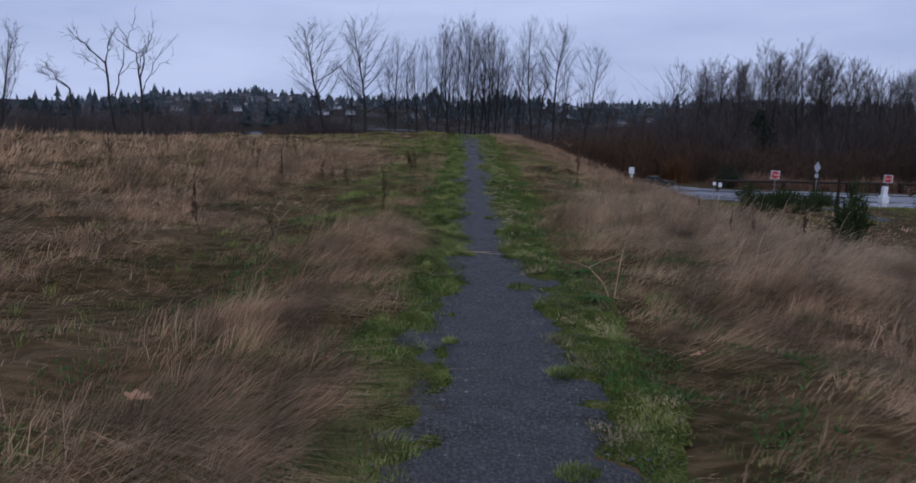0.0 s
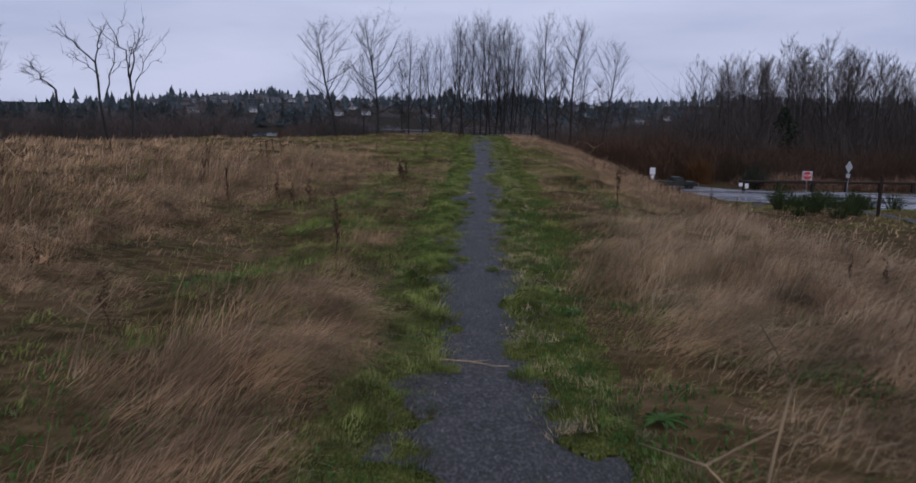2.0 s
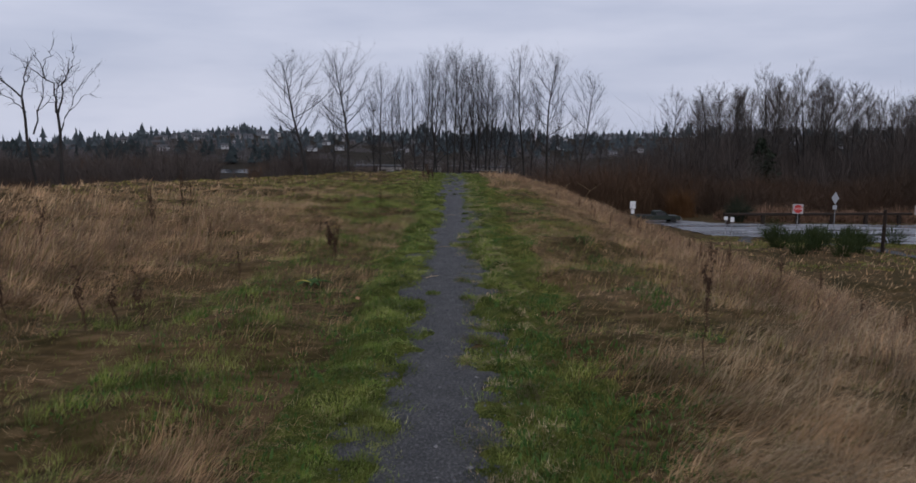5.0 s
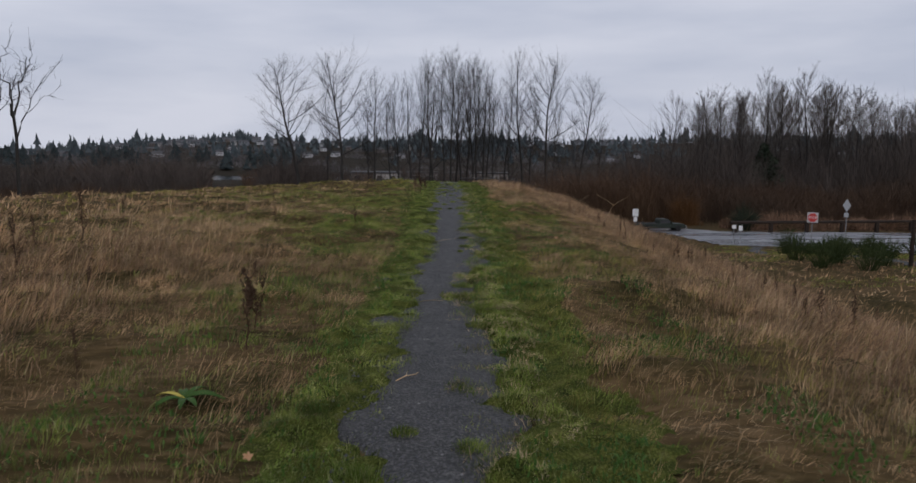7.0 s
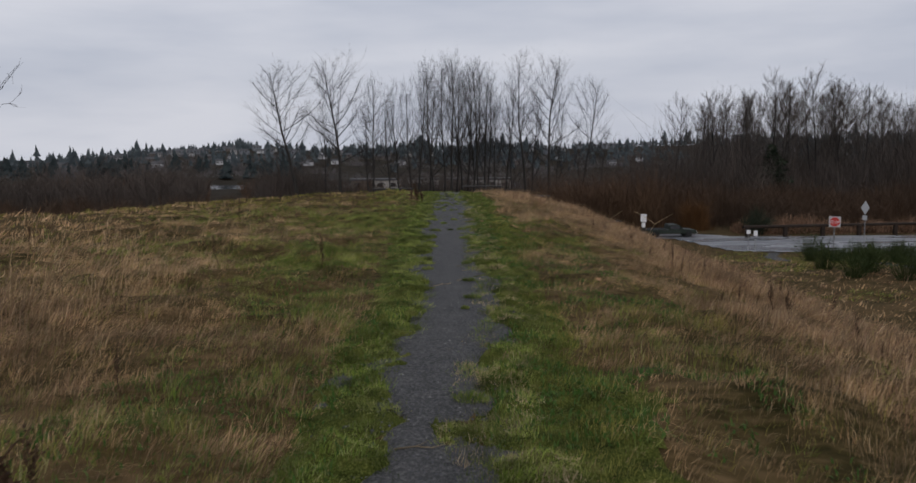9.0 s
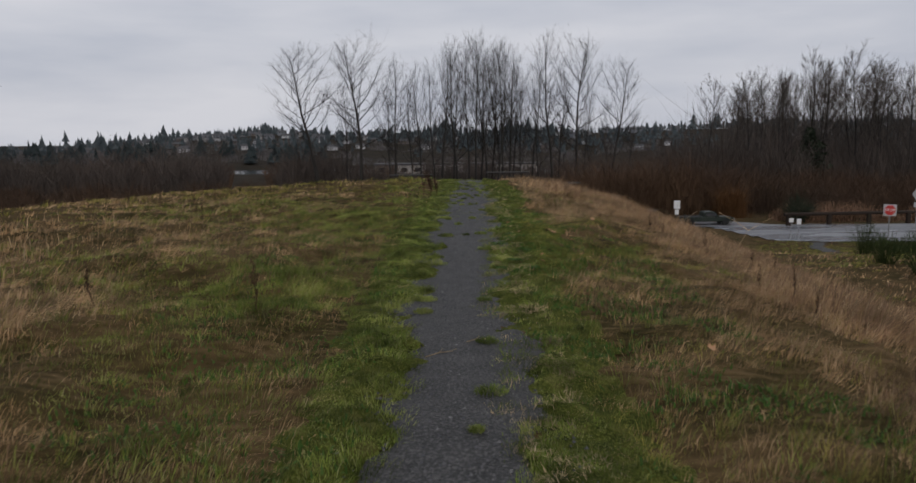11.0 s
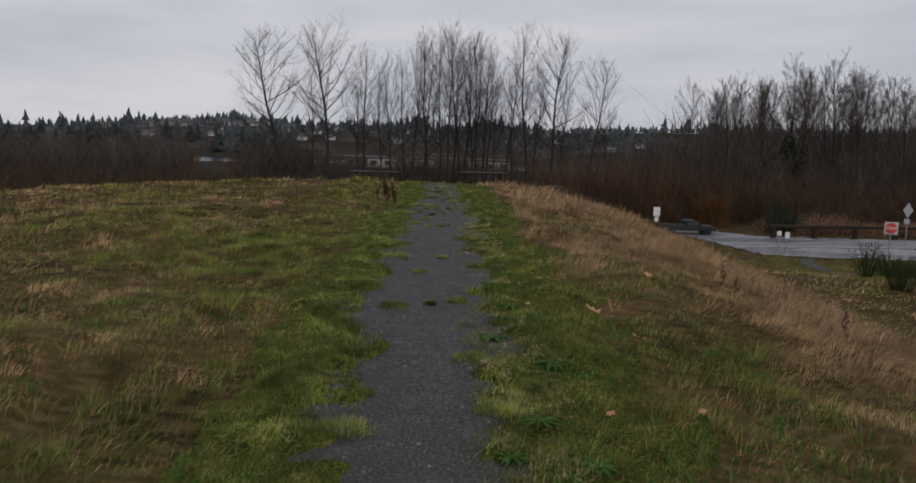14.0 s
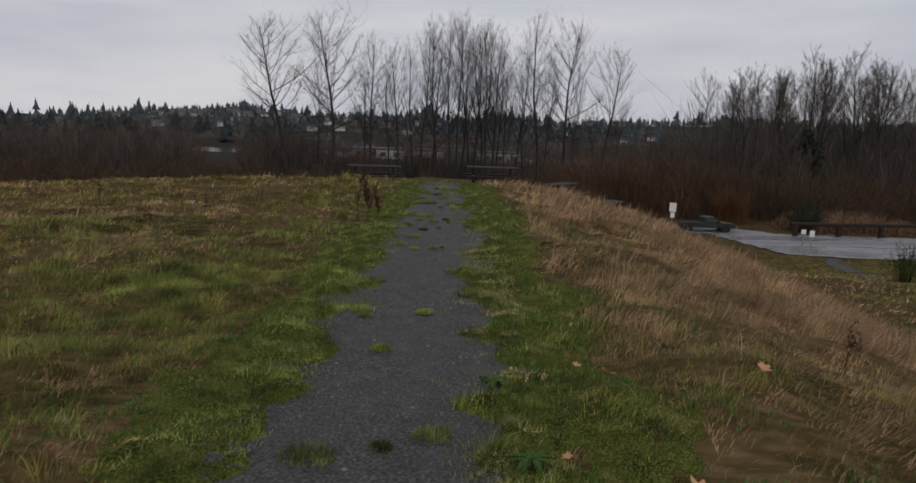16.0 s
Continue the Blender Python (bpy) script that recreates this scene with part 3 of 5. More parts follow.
def dry_field(name, count, xa, xb, ya, yb, wide, segs, scale=1.0, mat=None):
    """Long thin stems laid over by the wind above the tussocks."""
    mat = mat or M_DRY
    x, y = scatter(count, xa, xb, ya, yb, lambda x, y: (0.10 + 0.90 * dryness(x, y)) * (path_depth(x, y) < -0.10) * smooth(0.05, 0.35, np.abs(path_side(x, y))))
    if mat is M_OLIVE:
        ok = rng.random(len(x)) < np.interp(y, (4, 10), (0.35, 1.0))
        x, y = x[ok], y[ok]
    if mat is M_RUSSET:
        ok = rng.random(len(x)) < np.maximum(smooth(np.interp(y, (4, 12, 30), (0.7, 1.6, 0.9)), np.interp(y, (4, 12, 30), (1.6, 2.6, 1.8)), x), 0.8 * smooth(-0.5, -0.9, x))
        x, y = x[ok], y[ok]
    d = dryness(x, y)
    tall = scale * (0.10 + 0.46 * d * (0.25 + 0.75 * rng.random(len(x)) ** 1.6)) * (0.6 + 0.8 * fog(x, y, 0.6, 22))
    tall *= np.interp(y, (0, 9, 14, 20, 30), (1.05, 0.95, 0.78, 0.58, 0.44)) * np.where(x < -3, np.interp(y, (4, 10, 26, 32), (1.1, 1.35, 1.35, 1.0)), 1.0) * np.where(x > 1.0, np.interp(y, (3, 5, 11, 14, 20, 30), (0.85, 1.15, 1.1, 0.9, 1.05, 1.3)), 1.0)
    w = wide * rng.uniform(0.7, 1.4, len(x)) * nearness(x, y) ** -0.78
    label = {"pale_grass": "pale straw-coloured dead grass on the bank", "olive_grass": "fading olive-green grass laid over in the field",
             "russet_weeds": "russet dead weeds and grass on the slope"}.get(name, DRY_LABEL)
    return tagged(new(name, blades(name, x, y, tall, w, wind(x, y, 1.0) * np.interp(y, (8, 13), (1.7, 1.15))[:, None], mat, 0.42, segs, 0.02, 0.7)), label, "grass", kind="stuff")


def dry_tufts(name, count, xa, xb, ya, yb, per, wide, scale=1.0):
    x, y = scatter(count, xa, xb, ya, yb, lambda x, y: (0.30 * np.interp(y, (9, 15), (0.35, 1.0)) + 0.70 * dryness(x, y)) * smooth(0.15, 1.0, np.abs(path_side(x, y)) / turf_width(x, y)) * grown(x, y))
    d = dryness(x, y)
    tall = scale * (0.07 + 0.16 * d * rng.uniform(0.5, 1.2, len(x))) * np.interp(y, (0, 12, 22, 30), (1.0, 0.95, 0.75, 0.65)) * (0.45 + 0.55 * smooth(0.6, 1.3, np.abs(path_side(x, y)) / turf_width(x, y)))
    return tufts(name, x, y, per, tall, rng.uniform(0.06, 0.16, len(x)) * scale, wide, wind(x, y, 0.9), M_DRY, DRY_LABEL, 0.62)


def green_chance(x, y):
    d = np.abs(path_side(x, y))
    strip = (1 - smooth(0.6, 1.1, d / turf_width(x, y))) * (0.10 + 0.90 * smooth(0.38, 0.54, fog(x * 0.8, y, 0.24, 30) + 0.10 * smooth(0.1, 0.5, d)))
    field = (0.70 * smooth(0.36, 0.60, fog(x, y, 1.6, 31)) + 0.30) * np.interp(y, (0, 12, 22), (0.75, 0.8, 1.0)) * np.interp(y, (23, 27), (0.8, 1.3)) * np.where(x > 0.8, 0.40, 1.0)
    edge = 0.14 + 0.86 * grown(x, y)
    return np.clip(np.maximum(strip, field) * edge * (1 - 0.85 * dryness(x, y) * smooth(0.6, 1.0, d)), 0, 1)


def green_tufts(name, count, xa, xb, ya, yb, per, wide, scale=1.0, fade=0.0, mat=None):
    x, y = scatter(count, xa, xb, ya, yb, lambda x, y: green_chance(x, y) * np.where(np.abs(path_side(x, y)) < fade, 0.0, 1.0) * np.where(x > 0.25, 0.62, 1.0))
    d = np.abs(path_side(x, y))
    clump = fog(x, y, 0.32, 32)
    tall = scale * (0.020 + 0.075 * clump ** 2.2 + 0.030 * smooth(0.25, 1.0, d) * (0.3 + 1.2 * clump)) * rng.uniform(0.7, 1.3, len(x))
    return tufts(name, x, y, per, tall, rng.uniform(0.06, 0.15, len(x)) * scale, wide, wind(x, y, 0.35), mat or M_GREEN, GREEN_LABEL if mat is None else "short olive grass among the dead stems", 0.3)


tv, tt = grid(np.arange(-2.1, 2.1, 0.036), np.arange(1.6, 36.5, 0.042), lambda x, y: height(x, y) + turf_lift(x, y), lambda x, y: (turf_lift(x, y) > -0.012) & (np.abs(path_side(x, y)) < (1.0 + 0.3 * fog(x, y, 0.3, 36)) * turf_width(x, y)))
tagged(new("mossy_turf", raw("mossy_turf", tv, tt, M_TURF, False)), "lumpy yellow-green moss and turf beside the gravel", "turf", kind="stuff")

dry_field("dry_grass", 310000, -6, 6, 1.6, 14, 0.0021, 2)
dry_field("dry_grass", 360000, -6, 6, 14, 30, 0.0021, 2)
dry_field("dry_grass", 1300000, -20, -6, 6, 42, 0.0030, 1)
dry_field("dry_grass", 700000, 6, 22, 8, 60, 0.0030, 1)
dry_field("dry_grass", 700000, -6, 6, 30, 42, 0.0026, 1)
dry_field("pale_grass", 80000, -6, 6, 2, 30, 0.0018, 2, 1.05, M_STRAW)
dry_field("pale_grass", 40000, 0.9, 4.5, 5.5, 13, 0.0022, 3, 1.2, M_STRAW)
dry_field("olive_grass", 110000, -6, 6, 2, 17, 0.0020, 2, 0.75, M_OLIVE)
dry_field("olive_grass", 200000, -6, 6, 17, 31, 0.0021, 1, 0.70, M_OLIVE)
dry_field("russet_weeds", 150000, -6, -0.6, 2, 18, 0.0018, 2, 0.95, M_RUSSET)
dry_field("russet_weeds", 200000, 0.7, 6.0, 3, 20, 0.0020, 2, 0.95, M_RUSSET)
dry_field("russet_weeds", 420000, 0.8, 8.0, 20, 38, 0.0021, 1, 1.0, M_RUSSET)
dry_tufts("dry_tussocks", 12000, -6, 6, 2, 15, 13, 0.0021)
dry_tufts("dry_tussocks", 26000, -6, 6, 15, 31, 12, 0.0021, 0.85)
dry_tufts("dry_tussocks", 12000, 2.4, 8, 17, 34, 11, 0.0024, 1.0)
dry_tufts("dry_tussocks", 110000, -18, -6, 8, 41, 6, 0.0032, 1.05)
green_tufts("green_grass", 13000, -1.5, 1.6, 1.8, 10, 11, 0.0025)
green_tufts("green_grass", 13000, -1.7, 1.7, 10, 20, 11, 0.0026)
green_tufts("green_grass", 12000, -1.9, 1.8, 20, 31, 11, 0.0028)
green_tufts("green_grass", 7000, -2.5, 2.5, 31, 41, 10, 0.0030, 1.1)
green_tufts("field_grass", 20000, -6, 6, 2, 16, 12, 0.0026, 1.0, 0.5)
green_tufts("field_grass", 30000, -6, 6, 16, 31, 12, 0.0027, 0.85, 0.5)
green_tufts("field_grass", 22000, -6, 6, 14, 31, 12, 0.0027, 0.95, 0.5, M_OLIVE)
green_tufts("field_grass", 9000, -4.5, -0.7, 18, 29, 12, 0.0026, 0.9, 0.5)
green_tufts("field_grass", 14000, 0.5, 2.6, 9, 25, 13, 0.0025, 1.0, 0.4, M_OLIVE)
green_tufts("field_grass", 70000, -18, -6, 8, 41, 6, 0.0032, 1.2, 1.0, M_OLIVE)
green_tufts("field_grass", 60000, -10, 6, 30, 41, 7, 0.0032, 1.1, 1.0, M_OLIVE)


def edge_clumps(name, count, mat, label, xa=-0.95):
    """Tiny tufts that creep out over the gravel."""
    x, y = scatter(count, xa, 0.85, 1.8, 34.5, lambda x, y: smooth(0.44, 0.58, fog(x, y, 0.15, 41)) * np.maximum(smooth(0.09, -0.04, path_depth(x, y)), 0.35 * smooth(23, 30, y)) * (path_depth(x, y) > -0.35))
    n = len(x)
    tall = (0.014 + 0.045 * fog(x, y, 0.13, 42) ** 2) * rng.uniform(0.7, 1.3, n)
    k = np.repeat(np.arange(n), 9)
    a, f = rng.uniform(0, 2 * np.pi, len(k)), np.sqrt(rng.random(len(k))) * 0.035
    bx, by = x[k] + np.cos(a) * f, y[k] + np.sin(a) * f
    me = blades(name, bx, by, tall[k] * rng.uniform(0.6, 1.3, len(k)), rng.uniform(0.002, 0.005, len(k)), (0, 0), mat, 0.7, 1, -0.008)
    return tagged(new(name, me), label, "grass", kind="stuff")


edge_clumps("edge_grass", 75000, M_GREEN, "tiny green tufts creeping over the gravel")
edge_clumps("edge_moss", 16000, M_STRAW, "pale dry moss and grass specks at the edge of the gravel", 0.0)
ex, ey = scatter(2600, -0.62, 0.40, 6, 34, lambda x, y: (path_depth(x, y) < 0.03) & (path_depth(x, y) > -0.22) & (fog(x, y, 0.5, 43) > 0.5))
ex, ey = ex[:330], ey[:330]
tufts("edge_tufts", ex, ey, 34, rng.uniform(0.04, 0.075, len(ex)), rng.uniform(0.12, 0.22, len(ex)), 0.0036, wind(ex, ey, 0.25), M_GREEN, "small domes of green grass at the edge of the gravel", 0.4)


def dome(x, y, radius):
    """A small dome of short grass that has taken root in the gravel."""
    n = int(90 + 2400 * radius)
    a, f = rng.uniform(0, 2 * np.pi, n), np.sqrt(rng.random(n))
    bx, by = np.cos(a) * f * radius * rng.uniform(0.85, 1.15, n), np.sin(a) * f * radius * rng.uniform(0.7, 1.0)
    h = (0.022 + 0.30 * radius) * (1.15 - 0.6 * f) * rng.uniform(0.6, 1.2, n)
    turn, side = rng.uniform(0, 2 * np.pi, n), 0.0014
    out = np.stack([np.cos(a) * f, np.sin(a) * f], 1) * 0.75 + rng.normal(0, 0.3, (n, 2)) + np.array([0.15, 0.05])
    root = np.stack([bx, by, np.full(n, 0.004)], 1)
    mid = root + np.stack([out[:, 0] * h * 0.35, out[:, 1] * h * 0.35, h * 0.65], 1)
    tip = root + np.stack([out[:, 0] * h, out[:, 1] * h, h * (1.0 - 0.25 * np.hypot(out[:, 0], out[:, 1]))], 1)
    s = np.stack([np.cos(turn), np.sin(turn), 0 * turn], 1) * side
    v = np.stack([root - s, root + s, mid - s * 0.7, mid + s * 0.7, tip], 1)
    t = np.array([(0, 1, 3), (0, 3, 2), (2, 3, 4)])[None] + 5 * np.arange(n)[:, None, None]
    ob = tagged(new("grass_tuft", raw("grass_tuft", v.reshape(-1, 3), t.reshape(-1, 3), M_GREEN)),
                "small dome of short green grass growing in the gravel", "grass tuft", "grass tufts in the gravel")
    ob.matrix_basis = pose(x, y, float(height(x, y)) + 0.014)


for x, y, r in ((.21, 3.06, .07), (.27, 3.94, .07), (-.20, 4.36, .04), (-.27, 5.36, .11), (.20, 5.49, .08), (.20, 6.46, .07), (-.11, 6.50, .05), (-.22, 7.23, .12), (-.23, 8.50, .08),
                (.09, 8.51, .04), (-.24, 9.18, .10), (-.23, 12.15, .05), (.14, 12.37, .06), (-.11, 12.51, .05), (.21, 14.29, .06), (.14, 15.63, .08), (.14, 17.69, .03),
                (.20, 18.13, .07), (.19, 18.94, .06), (-.20, 19.64, .06), (-.21, 20.0, .07), (.18, 19.99, .05), (-.26, 20.33, .06), (-.25, 21.47, .11), (.30, 21.69, .09),
                (-.25, 21.83, .07), (.21, 22.38, .08), (-.23, 23.4, .09), (-.01, 23.49, .04), (.16, 23.6, .07), (-.32, 25.32, .07)):
    dome(x, y, r)
for k in range(42):
    x, y = rng.uniform(-0.36, 0.22), 24.2 + 10.5 * rng.random() ** 0.8
    dome(x, y, rng.uniform(0.02, 0.065) * np.interp(y, (24, 34), (0.8, 1.6)))


def verge(name, count, tall, mat, label):
    """Rough grass on the low ground between the bank and the car park."""
    x, y = scatter(count, 9, 34, 38, 68, lambda x, y: nearness(x, y) ** -1.0 * (~lot_inside(x, y) & ~side_inside(x, y) & (fog(x, y, 2.5, 37 + (mat is M_RUSSET)) > 0.42)))
    n = len(x)
    return tufts(name, x, y, 6, tall * rng.uniform(0.5, 1.3, n), rng.uniform(0.2, 0.5, n), 0.022, wind(x, y, 0.5), mat, label)


verge("verge_grass", 9000, 0.10, M_GREEN, "green verge grass beside the car park")
verge("verge_grass", 6000, 0.13, M_OLIVE, "green verge grass beside the car park")
verge("verge_grass", 700, 0.22, M_RUSSET, "dry verge grass beside the car park")


def low_leaves(count):
    """Broad low leaves of clover and dandelion beside the gravel."""
    x, y = scatter(count, -1.8, 2.2, 2, 32, lambda x, y: smooth(0.47, 0.60, fog(x, y, 0.42, 33)) * (np.abs(path_side(x, y)) > 0.12)
                   * (np.abs(path_side(x, y)) < 1.5) * np.where(x > 0, 1, 0.5))
    tall = rng.uniform(0.015, 0.045, len(x))
    return blades("clover", x, y, tall, rng.uniform(0.007, 0.015, len(x)), (0, 0), M_DARKGREEN, 0.6, 2, 0.0)


tagged(new("clover", low_leaves(150000)), "low dark green clover and dandelion leaves", "weeds", kind="stuff")


# ---- trees ----
def tube(path, radii, sides=3):
    """A tapered limb along a line of places."""
    p = np.asarray(path, float)
    n = len(p)
    d = np.gradient(p, axis=0)
    d /= np.linalg.norm(d, axis=1)[:, None] + 1e-9
    ref = np.where(np.abs(d[:, 2:3]) > 0.9, np.array([[1.0, 0, 0]]), np.array([[0, 0, 1.0]]))
    a = np.cross(d, ref)
    a /= np.linalg.norm(a, axis=1)[:, None] + 1e-9
    b = np.cross(d, a)
    ang = np.arange(sides) * 2 * np.pi / sides
    ring = a[:, None] * np.cos(ang)[:, None] + b[:, None] * np.sin(ang)[:, None]
    v = (p[:, None] + ring * np.asarray(radii)[:, None, None]).reshape(-1, 3)
    t = []
    for k in range(n - 1):
        for s in range(sides):
            q, w = k * sides + s, k * sides + (s + 1) % sides
            t += [(q, w, w + sides), (q, w + sides, q + sides)]
    return v, np.array(t)


class Pile:
    def __init__(self):
        self.v, self.t, self.n = [], [], 0

    def add(self, v, t):
        self.v.append(v)
        self.t.append(t + self.n)
        self.n += len(v)

    def mesh(self, name, mat, flat=True):
        return raw(name, np.concatenate(self.v), np.concatenate(self.t), mat, flat)


def bare_tree(seed, tall, thick, bare, angle, limbs, twig_wide, forks=1, wild=0.08, twigs=26, crown=(0.20, 0.62, 0.37), twig=None, rise=0.14):
    """Meshes of a leafless tree: trunk with limbs, and the fine twigs of its crown."""
    r = np.random.default_rng(seed)
    wood, fine = Pile(), Pile()

    def grow(start, way, length, radius, steps, level):
        pts, w, p = [start], way / np.linalg.norm(way), start
        for _ in range(steps):
            w = w + r.normal(0, wild * (0.4, 0.7, 1.0)[level], 3) + np.array([0, 0, rise * (level == 1)])
            w /= np.linalg.norm(w)
            p = p + w * length / steps
            pts.append(p)
        pts = np.array(pts)
        radii = radius * (1 - np.linspace(0, 1, steps + 1) * 0.88)
        wood.add(*tube(pts, radii, 6 if level == 0 else (4 if level == 1 else 3)))
        return pts, radii

    def sprays(pts, count, reach):
        k = r.integers(1, len(pts), count)
        f = r.random((count, 1))
        root = pts[k - 1] * (1 - f) + pts[k] * f
        along = pts[k] - pts[k - 1]
        along /= np.linalg.norm(along, axis=1)[:, None]
        way = along * 1.0 + r.normal(0, 0.46, (count, 3)) + np.array([0, 0, 0.12])
        way /= np.linalg.norm(way, axis=1)[:, None]
        length = reach * r.uniform(0.5, 1.3, (count, 1))
        side = np.cross(way, r.normal(0, 1, (count, 3)))
        side /= np.linalg.norm(side, axis=1)[:, None]
        end = root + (way + r.normal(0, 0.09, (count, 3))) * length
        v = np.stack([root - side * twig_wide, root + side * twig_wide, end], 1)
        t = np.array([(0, 1, 2)])[None] + 3 * np.arange(count)[:, None, None]
        fine.add(v.reshape(-1, 3), t.reshape(-1, 3))

    def reach(p, way):
        """From a place on the trunk to the outline of the crown."""
        size = np.array([crown[0], crown[0], crown[2]]) * tall
        q, w = (p - np.array([0, 0, crown[1] * tall])) / size, way / size
        a, b, c = w @ w, q @ w, q @ q - 1
        return max(tall * 0.05, (-b + math.sqrt(max(0.0, b * b - a * c))) / a)

    for k in range(forks):
        way = np.array([r.normal(0, 0.015), r.normal(0, 0.015), 1.0]) if forks == 1 else np.array([math.cos(k * 6.283 / forks + seed) * 0.36, math.sin(k * 6.283 / forks + seed) * 0.36, 1.0])
        trunk, rad = grow(np.array([0, 0, -0.3]), way, tall * 0.95, thick, 10, 0)
        for j in range(limbs):
            f = bare + (0.97 - bare) * ((j + r.random()) / limbs) ** 0.85
            i = min(int(f * 10), 9)
            p = trunk[i] + (trunk[i + 1] - trunk[i]) * (f * 10 - i)
            turn = j * 2.4 + r.uniform(-0.5, 0.5)
            a = radians(angle * r.uniform(0.75, 1.25)) * (1.2 - 0.6 * f)
            way = np.array([math.cos(turn) * math.sin(a), math.sin(turn) * math.sin(a), math.cos(a)])
            length = min(reach(p, way), tall * (0.46 - 0.25 * f) * crown[0] / 0.25) * r.uniform(0.75, 1.1)
            lp, lr = grow(p, way, length, max(rad[i] * (0.34 + 0.20 * (r.random() < 0.25)), twig_wide), 6, 1)
            sprays(lp[2:], int(twigs * (0.3 + length / (0.3 * tall))), tall * 0.030 + length * 0.06)
            for q in range(6):
                g = r.integers(1, 6)
                w2 = (lp[g + 1] - lp[g]) / np.linalg.norm(lp[g + 1] - lp[g]) + r.normal(0, 0.42, 3) + np.array([0, 0, 0.15])
                sp, _ = grow(lp[g], w2, length * r.uniform(0.3, 0.5), max(lr[g] * 0.55, twig_wide * 0.8), 2, 2)
                sprays(sp, int(twigs * (0.15 + 0.4 * length / (0.3 * tall))), tall * 0.026 + length * 0.06)
        sprays(trunk[6:], twigs, tall * 0.05)
    return wood.mesh("trunk", M_BARK, False), fine.mesh("crown", twig or M_TWIG)


def tree(x, y, meshes, label, group, scale=1.0, turn=0.0, wide=1.0, name="bare_tree"):
    t = thing(name, x, y, label, "tree", group, turn)
    t.scale = (scale * wide, scale * wide, scale)
    mesh_part("trunk", meshes[0], t)
    mesh_part("crown", meshes[1], t, "fine leafless twigs")
    return t


POPLARS = [bare_tree(40 + k, 20.0, 0.21, 0.29, 62, 36, 0.0050, 1, 0.11, 26, (0.27, 0.64, 0.375)) for k in range(4)]
SLIM = [bare_tree(60 + k, 20.0, 0.17, 0.26, 46, 34, 0.0048, 1, 0.08, 24, (0.215, 0.63, 0.385)) for k in range(3)]
WOOD = [bare_tree(80 + k, 20.0, 0.16, 0.16, 44, 30, 0.0075, 1, 0.09, 40, (0.22, 0.62, 0.38), M_GREYTWIG, 0.07) for k in range(4)]
row_label = "tall leafless cottonwood with upswept limbs beyond the bank"
ROW = [(-20.0, 110, 0.95, 0, 1.4), (-14.2, 107.5, 0.96, 1, 1.35), (-10.1, 108, 0.83, 2, 0.95), (-7.3, 112, 0.82, 4, 1.0), (-4.3, 106, 0.9, 5, 0.9), (-2.6, 110, 0.95, 6, 1.0), (-0.6, 108, 0.98, 4, 1.0),
       (0.8, 112, 1.01, 5, 1.0), (2.2, 107, 0.91, 6, 1.0), (3.9, 110, 0.88, 4, 1.1), (6.8, 114, 0.84, 5, 0.9), (9.0, 110, 0.98, 6, 1.21), (11.9, 110.5, 0.97, 3, 1.1), (15.9, 109, 0.84, 0, 0.99),
       (-17.4, 116, 0.76, 5, 0.9), (-11.9, 118, 0.69, 6, 1.0), (13.6, 116, 0.71, 4, 0.8), (-1.5, 113, 0.99, 5, 0.9), (1.5, 115, 0.95, 6, 0.9), (3.1, 113, 0.97, 5, 0.9), (5.2, 111, 0.76, 6, 0.9),
       (-5.6, 113, 0.84, 6, 0.9), (-3.4, 114, 0.88, 4, 1.0), (0.1, 116, 0.90, 6, 1.0), (2.7, 117, 0.92, 4, 1.0), (4.6, 115, 0.82, 5, 1.0), (7.9, 117, 0.72, 6, 0.9), (10.4, 117, 0.80, 4, 1.0), (-8.9, 115, 0.72, 5, 1.0)]
VARIANTS = POPLARS + SLIM
for k, (x, y, s, v, w) in enumerate(ROW):
    tree(x, y, VARIANTS[v], row_label if v < 4 else "slender leafless alder in the row beyond the bank", "row of bare trees", s, 67 * k, w)

for k in range(72):
    x = 40 + 56 * (k / 71) + rng.uniform(-1.5, 1.5)
    y = 138 + rng.uniform(-12, 16)
    s = np.interp(x, (38, 44, 58, 66, 72, 95), (.85, 1.02, 1.14, 1.12, .95, .85)) * rng.uniform(0.92, 1.06)
    tree(x * y / 140, y, WOOD[(k * 3) % 4], "leafless tree in the wood behind the car park", "wood behind the car park", 0.85 * s, 50 * k, 1.05)
tree(36.6, 141, WOOD[2], "single leafless tree beside the wood", "wood behind the car park", 0.88, 30, 1.1)
for x, y, s in ((31, 175, .8), (27, 178, .72), (25, 190, .7)):
    tree(x, y, SLIM[0], "far slender leafless tree", "wood behind the car park", s, 20 * x, 1.3)



